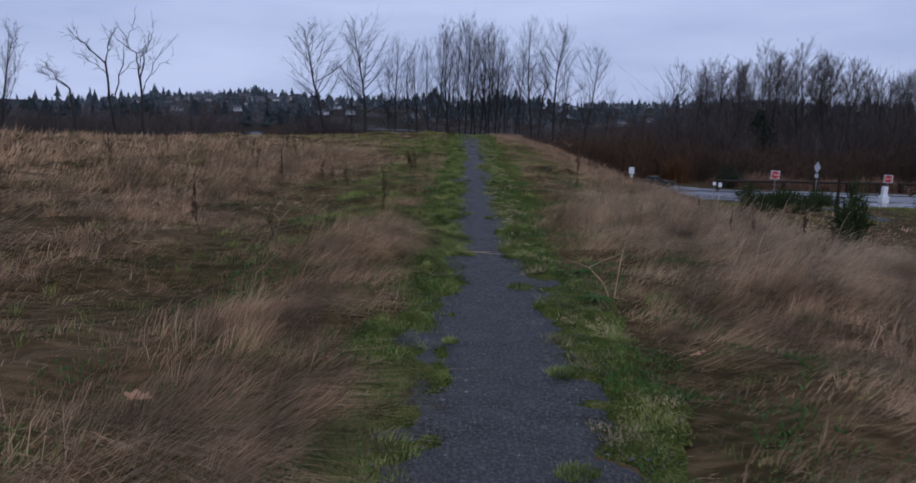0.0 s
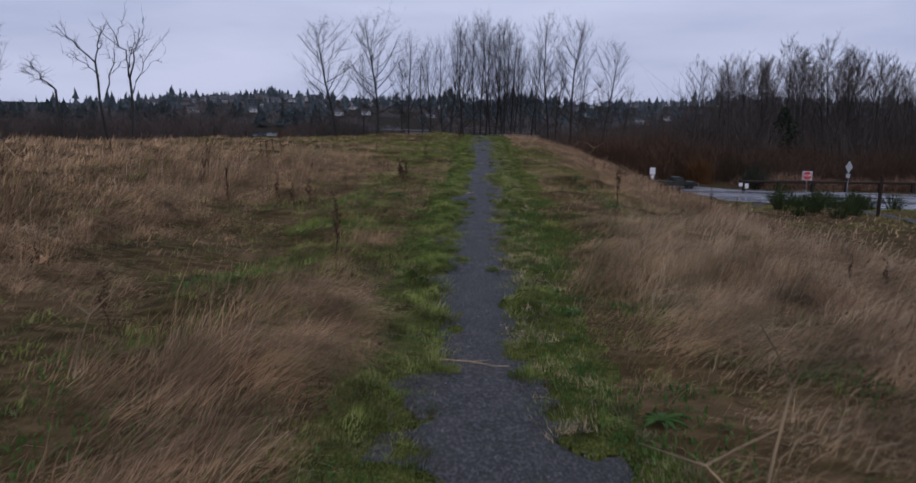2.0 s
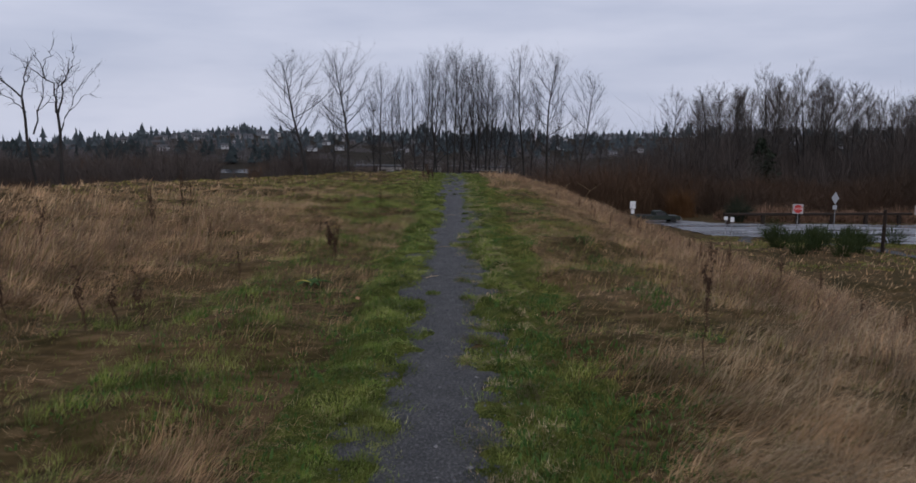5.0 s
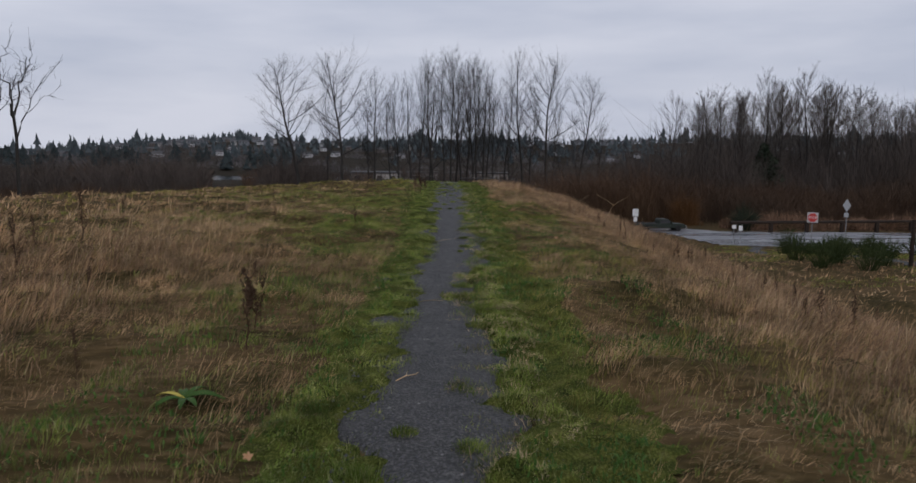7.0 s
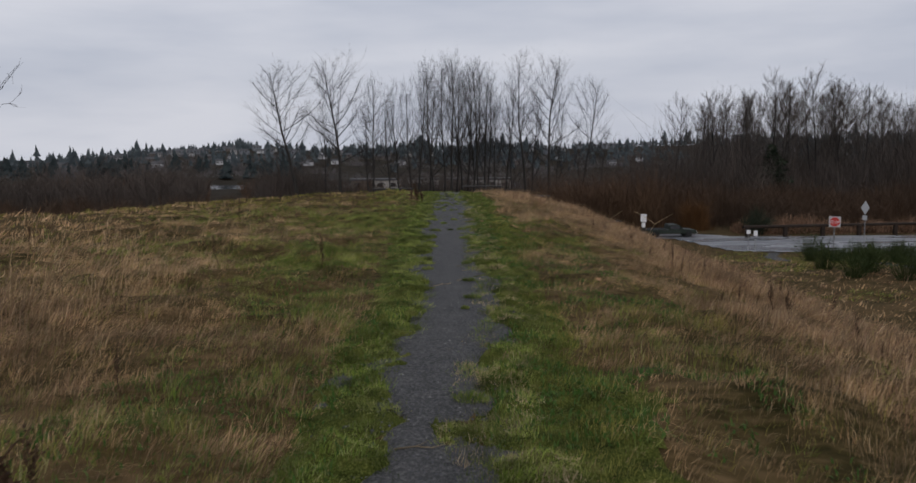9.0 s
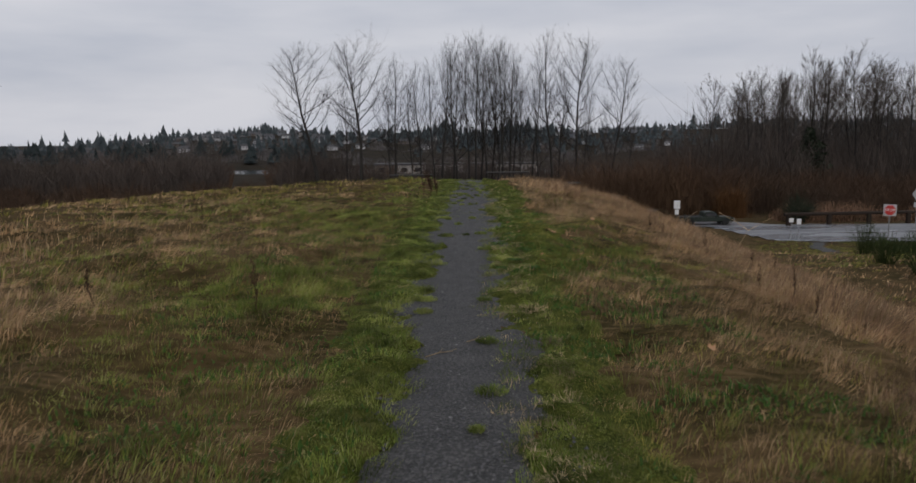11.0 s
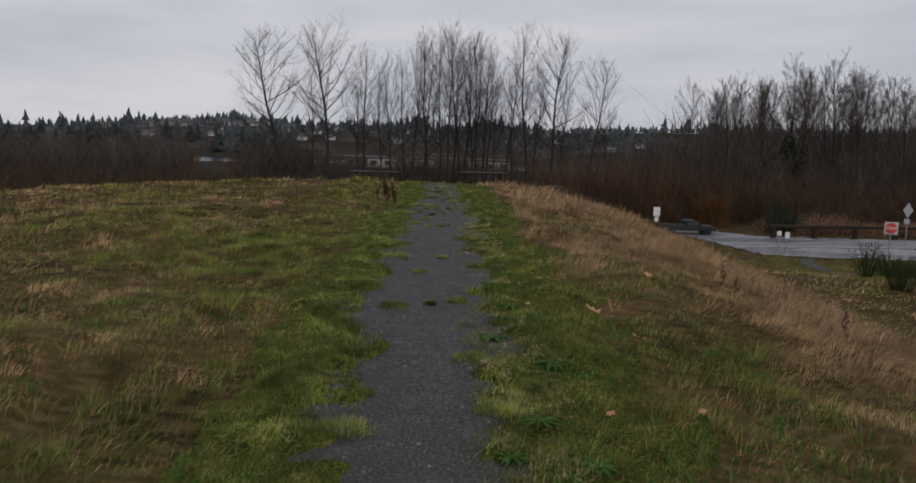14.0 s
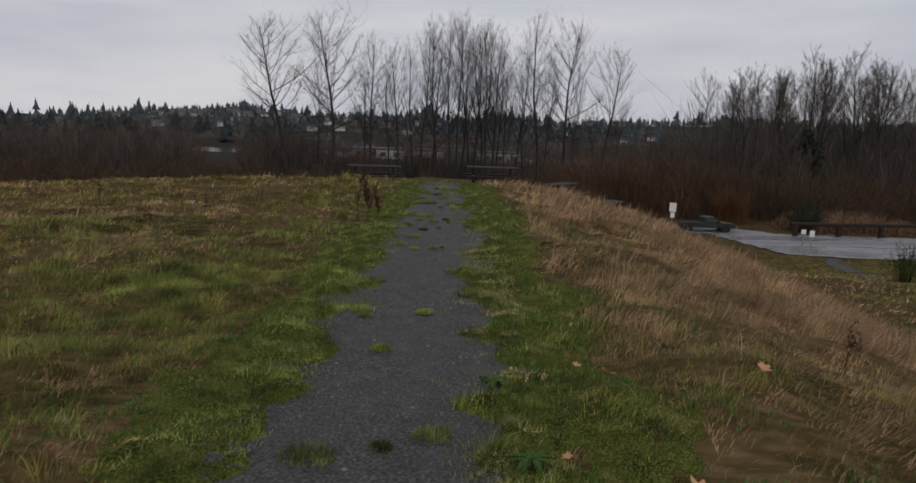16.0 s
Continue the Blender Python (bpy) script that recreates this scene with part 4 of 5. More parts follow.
def forked_tree(x, y, fork, lean, stems, label, seed):
    """A half-dead tree: a trunk up to its fork, and a few long stems, each with forked ends; heights are those of the world."""
    r = np.random.default_rng(seed)
    base = float(height(x, y))
    wood, fine = Pile(), Pile()

    def limb(start, end, radius, bow, taper=0.72):
        f = np.linspace(0, 1, 9)[:, None]
        side = np.array([bow, 0.3 * bow, 0])
        pts = start + (end - start) * f + side * np.sin(np.pi * f) + r.normal(0, 0.045, (9, 3)) * np.sin(np.pi * f)
        wood.add(*tube(pts, radius * (1 - taper * f[:, 0]), 5))
        return pts

    def tips(pts, count, reach):
        for _ in range(count):
            i = r.integers(3, 9)
            s = pts[i]
            w = pts[i] - pts[i - 1]
            e = s + (w / np.linalg.norm(w) * 0.6 + r.normal(0, 0.45, 3)) * reach
            m = (s + e) / 2 + r.normal(0, 0.08, 3) * reach
            fine.add(*tube([s, m, e], [0.008, 0.005, 0.002], 3))

    limb(np.array([0, 0, -0.2]), np.array([lean, 0, fork - base]), 0.085, 0.06, 0.4)
    for z0, x0, x1, z1, thick in stems:
        s, e = np.array([x0, 0, z0 - base]), np.array([x1, r.normal(0, 0.3), z1 - base])
        pts = limb(s, e, thick, r.normal(0, 0.10))
        tips(pts, 9, 0.5)
        for k in range(3):
            i = (3, 5, 6)[k]
            w = pts[i + 1] - pts[i]
            w = w / np.linalg.norm(w)
            e2 = pts[i] + (w + np.array([(-1) ** k * r.uniform(0.25, 0.6), r.normal(0, 0.3), 0.05])) * np.linalg.norm(e - s) * r.uniform(0.25, 0.5)
            tips(limb(pts[i], e2, thick * 0.45, r.normal(0, 0.05)), 7, 0.4)
    t = thing("sparse_tree", x, y, label, "tree", "trees below the bank")
    mesh_part("trunk", wood.mesh("trunk", M_BARK, False), t)
    mesh_part("crown", fine.mesh("crown", M_TWIG), t, "few fine leafless twigs")


forked_tree(-15.3, 36.9, 2.05, -0.1, ((2.05, -.1, -1.1, 4.3, .045), (2.05, -.1, .25, 4.2, .042), (1.7, -.05, .57, 3.5, .032), (1.4, 0, 1.0, 3.5, .030)), "sparse half-dead tree with four long forked stems", 101)
forked_tree(-17.5, 39.2, 2.8, -0.55, ((2.8, -.55, -2.2, 4.3, .045), (2.8, -.55, -.15, 4.45, .040), (1.3, -.15, .5, 3.7, .040), (2.2, -.4, -1.7, 3.2, .026)), "sparse half-dead tree leaning beside another", 105)
forked_tree(-18.3, 36.5, 1.5, -0.2, ((1.5, -.2, -1.5, 2.7, .040), (1.55, -.25, -1.3, 2.2, .022)), "low leaning half-dead tree below the bank", 109)
TWIGGY = bare_tree(111, 8.5, 0.10, 0.30, 52, 14, 0.005, 1, 0.10, 20, (0.27, 0.62, 0.38))
tree(-21.0, 35.0, TWIGGY, "leafless tree with dense fine twigs below the bank", "trees below the bank", 1.0, 150)


# ---- thickets ----
def brush(name, count, place_of, tall, wide, mat, label, lean=0.22):
    """Many thin stems that fan out, each with two side shoots."""
    x, y, s = place_of(count)
    n = len(x)
    z = height(x, y) - 0.1
    h = tall * s * rng.uniform(0.55, 1.1, n)
    vs, ts = [], []
    for shoot in range(3):
        a = rng.uniform(0, 2 * np.pi, n)
        tip = rng.normal(0, lean * (1 if shoot == 0 else 1.7), (n, 2))
        f0 = 0.0 if shoot == 0 else 0.3 * shoot
        root = np.stack([x + tip[:, 0] * h * f0 * 0.3, y + tip[:, 1] * h * f0 * 0.3, z + h * f0], 1)
        end = root + np.stack([tip[:, 0] * h, tip[:, 1] * h, h * (1 - f0) * rng.uniform(0.7, 1.05, n)], 1)
        side = np.stack([np.cos(a), np.sin(a), 0 * a], 1) * (wide * rng.uniform(0.6, 1.4, n) * (1 if shoot == 0 else 0.7))[:, None]
        vs.append(np.stack([root - side, root + side, end], 1))
        ts.append(np.array([(0, 1, 2)])[None] + 3 * (np.arange(n) + shoot * n)[:, None, None])
    return tagged(new(name, raw(name, np.concatenate(vs).reshape(-1, 3), np.concatenate(ts).reshape(-1, 3), mat)), label, "shrubs", kind="stuff")


def band(xa, xb, ya, yb, size=7.0, low=0.6, lane=False):
    """Places for bushes in a strip; a lane leaves open the clearing that leads down to the river."""
    def made(count):
        bushes = max(8, int(count / 45))
        cx, cy, cs = rng.uniform(xa, xb, bushes), rng.uniform(ya, yb, bushes), rng.uniform(0.6, 1.3, bushes)
        k = rng.integers(0, bushes, count)
        off = rng.normal(0, 1, (count, 2))
        reach = size * 0.16
        dome = np.clip(1.12 - 0.22 * (off ** 2).sum(1), 0.25, 1.12) * cs[k]
        x, y = cx[k] + off[:, 0] * reach, cy[k] + off[:, 1] * reach
        s = dome * (low + (1.25 - low) * fog(x, y, size * 2, 40))
        ok = np.abs(x + 0.31 * (y - 18)) > (4.0 if lane else -1)
        return x[ok], y[ok], s[ok]
    return made


brush("thicket", 52000, band(9, 78, 86, 108, 9, 0.3), 5.2, 0.022, M_THICKET, "dense red-brown leafless thicket behind the car park")
brush("thicket", 18000, band(-72, 14, 80, 112), 2.4, 0.04, M_THICKET, "dense red-brown leafless thicket beyond the bank")
brush("thicket", 8000, band(-55, -15, 46, 78), 2.2, 0.035, M_THICKET, "dark leafless shrubs below the bank")
brush("grey_scrub", 13000, band(30, 125, 112, 165, 12, 0.5), 11.0, 0.05, M_SCRUB, "grey leafless scrub under the trees", 0.14)
brush("young_wood", 6000, band(40, 120, 136, 172, 10, 0.6), 15.5, 0.035, M_GREYTWIG, "crowded slender leafless stems in the wood", 0.07)
brush("grey_scrub", 15000, band(-85, 36, 112, 150, 9, 0.4, True), 7.0, 0.055, M_SCRUB, "low grey leafless scrub under the trees", 0.16)
brush("riverside_woods", 11000, band(-300, -20, 165, 250, 22, 0.4, True), 5.4, 0.09, M_THICKET, "brown leafless woods along the river", 0.17)
brush("riverside_woods", 5000, band(-20, 230, 165, 240, 22, 0.4), 4.5, 0.09, M_THICKET, "brown leafless woods along the river", 0.17)
brush("willow_shrub", 1200, band(22.1, 23.5, 84.4, 85.4, 3.0, 0.85), 3.1, 0.018, M_WILLOW, "orange-brown leafless willow shrub", 0.2)
brush("reeds", 9000, band(26, 62, 80.4, 83, 3, 0.7), 1.5, 0.03, M_RUSSET, "dry tan reeds behind the log rail", 0.1)


# ---- the far hill ----
def firs(name, x, y, tall, wide, label, mat=None):
    """Conifers of drooping, ragged tiers."""
    pile = Pile()
    taper = rng.uniform(0.45, 1.0, len(x))
    for k in range(len(x)):
        z = float(height(x[k], y[k]))
        tiers, sides = 6, 6
        for q in range(tiers):
            f = q / tiers
            r0 = wide[k] * (1 - f) ** taper[k]
            a = np.arange(sides) * 2 * np.pi / sides + rng.uniform(0, 1)
            rr = r0 * rng.uniform(0.25, 1.15, sides)
            low = z + tall[k] * (0.08 + 0.80 * f) - 0.05 * tall[k] * rng.random(sides)
            ring = np.stack([x[k] + rr * np.cos(a), y[k] + rr * np.sin(a), low], 1)
            top = np.array([[x[k] + rng.normal(0, .12) * wide[k], y[k], z + tall[k] * min(1.0, 0.08 + 0.80 * f + 0.30)]])
            t = np.array([(s, (s + 1) % sides, sides) for s in range(sides)])
            pile.add(np.concatenate([ring, top]), t)
    return tagged(new(name, pile.mesh(name, mat or M_HAZY_FIR)), label, "conifers", kind="stuff")


n = 3600
fx, fy = rng.uniform(-620, 520, n), 400 + 330 * rng.random(n) ** 0.6
keep = fog(fx, fy, 42, 50) + 0.3 * rng.random(n) > 0.60
fx, fy = fx[keep], fy[keep]
fh = rng.uniform(5.0, 9.0 + 5.0 * (rng.random(len(fx)) < 0.15), len(fx)) * (0.35 + 1.1 * fog(fx, fy, 30, 51))
firs("far_conifers", fx, fy, fh, fh * rng.uniform(0.24, 0.46, len(fx)), "conifers in haze-paled colour among houses on the far hill")


def conifer(x, y, tall, wide, seed):
    """A dark fir: a straight trunk and drooping boughs set with needle sprays."""
    r = np.random.default_rng(seed)
    t = thing("fir_tree", x, y, "dark evergreen fir standing in the leafless wood", "tree")
    mesh_part("trunk", raw("trunk", *tube([(0, 0, -0.3), (0, 0, tall * 0.97)], [tall * 0.02, 0.02], 7), M_BARK, False), t)
    needles = Pile()
    for k in range(420):
        f = r.random() ** 0.8
        a, out = r.uniform(0, 6.28), wide * (1.02 - f) ** 0.7 * r.uniform(0.35, 1.1)
        z = tall * (0.12 + 0.86 * f)
        for q in range(5):
            g = out * (0.3 + 0.17 * q)
            c = np.array([math.cos(a) * g, math.sin(a) * g, z - 0.25 * g + r.normal(0, .1)])
            needles.add(c + r.normal(0, 0.22, (4, 3)), np.array([(0, 1, 2), (0, 2, 3)]))
    tagged(mesh_part("crown", needles.mesh("crown", M_EVERGREEN), t, "drooping dark needles"), kind="stuff")


conifer(46.5, 125, 8.6, 3.9, 400)
n = 190
fx, fy = rng.uniform(-330, 60, n), rng.uniform(345, 420, n)
fx = np.where(fx > -75, rng.uniform(-330, -75, n), fx)
keep = fog(fx, fy, 26, 52) > 0.42
fx, fy = fx[keep], fy[keep]
fh = rng.uniform(5, 11, len(fx))
firs("river_conifers", fx, fy, fh, fh * rng.uniform(0.32, 0.55, len(fx)), "dark conifers on the far river bank", M_FARFIR)
brush("far_scrub", 15000, band(-480, 400, 345, 560, 30, 0.4), 4.5, 0.24, M_HAZY_WOOD, "leafless woods in haze-paled colour on the far hill side", 0.2)


def house(k):
    """A gabled house with its windows."""
    w, d, h = (9, 8, 3.2 + 2.4 * (k % 2))[0] + 2 * (k % 3), 8, 3.2 + 2.2 * (k % 2)
    t = thing("house", 0, 0, "pale house with a grey gabled roof on the hill side", "house", "houses on the far hill", 0, 0)
    part("wall", box((w, d, h + 1.5), (0, 0, (h - 1.5) / 2)), M_WALLS[k % 4], t)
    bm = bmesh.new()
    v = [bm.verts.new(p) for p in ((-w / 2 - .5, -d / 2 - .5, h), (w / 2 + .5, -d / 2 - .5, h), (w / 2 + .5, d / 2 + .5, h), (-w / 2 - .5, d / 2 + .5, h),
                                   (-w / 2 - .5, 0, h + 2.4), (w / 2 + .5, 0, h + 2.4))]
    for f in ((0, 1, 5, 4), (2, 3, 4, 5), (1, 2, 5), (3, 0, 4), (3, 2, 1, 0)):
        bm.faces.new([v[i] for i in f])
    part("roof", bm, M_ROOF, t)
    for q in range(3):
        part("window", box((1.5, 0.12, 1.3), (-w / 3 + q * w / 3, -d / 2 - 0.03, h - 1.4)), M_PANE, t)
    return t


kinds = [house(k) for k in range(6)]
for k in range(140):
    x = rng.uniform(-330, 330) if k > 60 else rng.uniform(-250, -50)
    y = rng.uniform(550, 690) if k % 4 else rng.uniform(450, 550)
    m = pose(x, y, float(height(x, y)) + 0.3, 0, 0, rng.uniform(-40, 40))
    if k < 6:
        kinds[k].matrix_basis = m
        kinds[k].scale = (0.52,) * 3
    else:
        copy_thing(kinds[k % 6], m)


def shed(x, y, w, wall, label):
    t = thing("riverside_shed", x, y, label, "building", "sheds on the river bank", rng.uniform(-6, 6), -9.6)
    part("wall", box((w, 7, 3.2), (0, 0, 1.6)), wall, t)
    part("roof", box((w + 0.8, 8, 0.5), (0, 0, 3.45), 0.1), M_ROOF, t)
    for q in range(max(2, int(w // 4))):
        part("window", box((1.6, 0.1, 1.2), (-w / 2 + 2 + q * 4, -3.53, 1.8)), M_PANE, t)


for x, w, c in ((-29, 6, 1), (-21, 8, 0), (-10, 9, 0), (0, 5, 1), (11, 12, 0), (80, 8, 0), (100, 7, 0)):
    shed(x, 250, w, (M_SHED, M_WALLS[2])[c], "low pale shed on the far river bank")


# ---- rail, signs and posts at the car park ----
def rail(x0, y0, x1, y1, posts, z0, z1):
    t = thing("log_rail", x0, y0, "low dark wooden log rail on stout posts along the car park", "fence", "log rails", 0, 0)
    t.matrix_basis = Matrix()
    a, b = Vector((x0, y0, z0 + 0.95)), Vector((x1, y1, z1 + 0.95))
    d = b - a
    turn = Vector((0, 0, 1)).rotation_difference(d).to_matrix().to_4x4()
    part("rail", rod(0.14, d.length, a, 12, turn, 0.125), M_TIMBER, t, "long dark round log")
    for k in range(posts):
        p = a + d * ((k + 0.12) / (posts - 0.5))
        part("post", box((0.32, 0.30, 1.0), (p.x, p.y, p.z - 0.55), 0.04), M_TIMBER, t, "short stout timber post")


rail(24.6, 77.2, 43.6, 80.0, 6, PLAIN, PLAIN)
rail(44.5, 80.2, 62, 83.0, 6, PLAIN, PLAIN)


def octagon(radius, deep, at):
    bm = bmesh.new()
    bmesh.ops.create_cone(bm, cap_ends=True, segments=8, radius1=radius, radius2=radius, depth=deep)
    bmesh.ops.transform(bm, matrix=pose(0, 0, 0, 90, 0, 0) @ pose(0, 0, 0, 0, 0, 22.5), verts=bm.verts)
    bmesh.ops.translate(bm, vec=at, verts=bm.verts)
    return bm


def stop_sign(x, y, z_mid, turn):
    g = float(height(x, y))
    t = thing("stop_sign", x, y, "red octagonal stop sign on a square white board", "sign", "stop signs", turn)
    h = z_mid - g
    part("post", rod(0.035, h + 0.3, (0, 0.06, -0.05)), M_STEEL, t)
    part("board", box((0.64, 0.02, 0.64), (0, 0, h), 0.008), M_GREYSIGN, t, "square white backing board")
    part("octagon", octagon(0.285, 0.02, (0, -0.022, h)), M_RED, t, "red octagon plate")
    f = bpy.data.curves.new("lettering", "FONT")
    f.body, f.align_x, f.align_y, f.size, f.extrude = "STOP", "CENTER", "CENTER", 0.21, 0.004
    f.materials.append(M_WHITE)
    ob = new("lettering", f)
    ob.parent = t
    ob.matrix_basis = pose(0, -0.038, h, 90, 0, 0)
    tagged(ob, "white capital letters")
    return t


stop_sign(22.63, 57.56, -2.98, -20)
stop_sign(33.0, 61.3, -3.3, -24)


def small_sign(name, x, y, z_mid, w, h, turn, label, lower=None, diamond=False, mat=None):
    g = float(height(x, y))
    t = thing(name, x, y, label, "sign", "signs at the car park", turn)
    m = z_mid - g
    part("post", rod(0.035, m + h * 0.5, (0, 0.05, -0.05)), M_STEEL, t)
    if diamond:
        bm = box((w, 0.015, w), (0, 0, 0), 0.006, pose(0, 0, 0, 0, 45, 0))
        bmesh.ops.scale(bm, vec=(1, 1, h / w), verts=bm.verts)
        bmesh.ops.translate(bm, vec=(0, 0, m), verts=bm.verts)
    else:
        bm = box((w, 0.015, h), (0, 0, m), 0.006)
    part("plate", bm, mat or M_WHITE, t)
    if lower:
        part("lower_plate", box((lower[0], 0.015, lower[1]), (0, 0, m - h * (0.72 if diamond else 0.5) - lower[1] / 2 - 0.06), 0.006), mat or M_WHITE, t)
    return t


small_sign("notice_sign", 17.8, 84.2, -4.9, 0.56, 0.74, -10, "white notice sign with a smaller plate below", (0.34, 0.45))
small_sign("diamond_sign", 32.65, 72.9, -3.25, 0.55, 0.78, -66, "pale grey diamond road sign with a small plate", (0.42, 0.35), True, M_GREYSIGN)
small_sign("marker_sign", 22.0, 69.2, -4.75, 0.29, 0.29, -14, "small square white marker on a thin post")
small_sign("marker_sign", 22.45, 69.0, -4.83, 0.29, 0.40, -14, "small upright white marker on a thin post")


def bollard(x, y):
    t = thing("white_post", x, y, "white painted square post with a collar", "post")
    part("post", box((0.32, 0.32, 1.7), (0, 0, 0.8), 0.03), M_WHITE, t)
    part("collar", box((0.5, 0.5, 0.5), (0, 0, 0.75), 0.03), M_WHITE, t)


bollard(29.0, 54.3)
stake = thing("wooden_stake", 20.6, 43.6, "dark upright wooden stake beside the shrubs", "post")
part("stake", rod(0.10, 2.3, (0, 0, -0.2), 8, None, 0.08), M_TIMBER, stake)


# ---- tables on the end of the bank ----
def table(x, y, turn, long=1.9):
    t = thing("picnic_table", x, y, "weathered timber picnic table with a wet pale top", "table", "picnic tables", turn)
    for k in range(3):
        part("top_plank", box((long, 0.24, 0.05), (0, -0.26 + 0.26 * k, 0.75), 0.008), M_PALE_TIMBER, t)
    for s in (-1, 1):
        part("seat", box((long, 0.25, 0.05), (0, 0.68 * s, 0.44), 0.008), M_TIMBER, t)
        part("leg", box((0.07, 0.1, 0.85), (-long * 0.36, 0.28 * s, 0.36), 0.006, pose(0, 0, 0, 24 * s, 0, 0)), M_TIMBER, t)
        part("leg", box((0.07, 0.1, 0.85), (long * 0.36, 0.28 * s, 0.36), 0.006, pose(0, 0, 0, 24 * s, 0, 0)), M_TIMBER, t)
        part("cross_beam", box((0.06, 1.5, 0.1), (long * 0.36 * s, 0, 0.40), 0.006), M_TIMBER, t)
    return t


table(-2.95, 49.0, 4)
table(1.35, 49.6, 4)
table(4.0, 50.0, 60)
table(5.8, 50.2, 60)
table(7.7, 50.3, 60)


# ---- the truck at the end of the car park ----
def slab(outline, width, bevel=0.02):
    """A block whose side view is an outline of (length, height) corners."""
    bm = bmesh.new()
    a = [bm.verts.new((x, -width / 2, z)) for x, z in outline]
    b = [bm.verts.new((x, width / 2, z)) for x, z in outline]
    bm.faces.new(a)
    bm.faces.new(b[::-1])
    for i in range(len(a)):
        k = (i + 1) % len(a)
        bm.faces.new((a[k], a[i], b[i], b[k]))
    bmesh.ops.recalc_face_normals(bm, faces=bm.faces)
    bmesh.ops.bevel(bm, geom=bm.edges[:], offset=bevel, segments=2, affect="EDGES")
    return bm


def pickup(x, y, turn):
    """An old pickup: bed, cab and bonnet on four wheels."""
    t = thing("pickup_truck", x, y, "dark green pickup truck parked at the end of the car park", "truck", "", turn, PLAIN + 0.05)
    part("body", slab(((-2.2, .30), (-2.2, .64), (-.25, .66), (-.2, .68), (1.05, .68), (2.05, .64), (2.2, .56), (2.2, .30)), 1.6, 0.05), M_TRUCK, t)
    part("cab", slab(((-.25, .64), (-.20, 1.02), (-.12, 1.07), (.62, 1.07), (.72, 1.02), (1.08, .66)), 1.4, 0.04), M_TRUCK, t)
    part("bed_floor", box((1.75, 1.34, 0.03), (-1.25, 0, 0.655), 0.005), M_TYRE, t, "dark bed liner")
    part("windscreen", slab(((.73, 1.00), (.75, 1.00), (1.07, .70), (1.05, .70)), 1.22, 0.004), M_PANE, t, "sloping glass windscreen")
    for s in (-1, 1):
        part("side_window", slab(((-.13, .72), (-.11, 1.00), (.60, 1.00), (.84, .72)), 0.03, 0.006), M_PANE, t).location = (0, 0.705 * s, 0)
        for wx in (-1.35, 1.5):
            wheel = part("wheel", rod(0.27, 0.2, (0, 0, 0), 20), M_TYRE, t, "black rubber tyre")
            wheel.matrix_basis = pose(wx, 0.70 * s + 0.1, 0.27, 90, 0, 0)
            part("rim", rod(0.13, 0.215, (0, 0, -0.0075), 14), M_TYRE, wheel, "dull dark rim")
        part("headlight", box((0.04, 0.2, 0.11), (2.2, 0.58 * s, 0.50), 0.01), M_WHITE, t)
        part("mirror", box((0.06, 0.12, 0.12), (0.82, 0.78 * s, 0.76), 0.015), M_TRUCK, t)
    part("bumper", box((0.1, 1.58, 0.12), (2.25, 0, 0.34), 0.03), M_STEEL, t, "dull steel bumper")
    part("rear_bumper", box((0.1, 1.58, 0.12), (-2.25, 0, 0.34), 0.03), M_STEEL, t, "dull steel bumper")


pickup(18.65, 78.6, 3)


# ---- weeds, shrubs and leaves near the path ----
def dock(seed, tall, bushy):
    """A dead dock: an upright stalk, side shoots and rough chaff."""
    r = np.random.default_rng(seed)
    seeds, shoots = Pile(), []
    pts = np.array([(r.normal(0, .004) * k, r.normal(0, .004) * k, -0.03 + tall * k / 6) for k in range(7)])
    stalk = raw("stalk", *tube(pts, np.linspace(0.0045, 0.0025, 7), 5), M_STALK)
    ends = [(pts, 3)]
    for k in range(bushy):
        i = r.integers(2, 6)
        a = r.uniform(0, 6.28)
        way = np.array([math.cos(a) * 0.3, math.sin(a) * 0.3, 0.95])
        length = tall * r.uniform(0.2, 0.42)
        q = np.array([pts[i] + way * length * f + np.array([0, 0, 0.05 * length * f * f]) for f in (0, .35, .7, 1)])
        shoots.append(raw("side_shoot", *tube(q, np.linspace(0.0022, 0.001, 4), 4), M_STALK))
        ends.append((q, 1))
    for q, first in ends:
        for i in range(first, len(q)):
            for _ in range(12):
                c = q[i] + (q[i - 1] - q[i]) * r.random() + r.normal(0, 0.008, 3)
                seeds.add(c + r.normal(0, 1, (4, 3)) * 0.0060, np.array([(0, 1, 2), (0, 2, 3), (1, 2, 3)]))
    return stalk, shoots, seeds.mesh("chaff", M_STALK)


DOCKS = [dock(200 + k, (0.62, 0.55, 0.42, 0.36)[k], (4, 6, 1, 9)[k]) for k in range(4)]


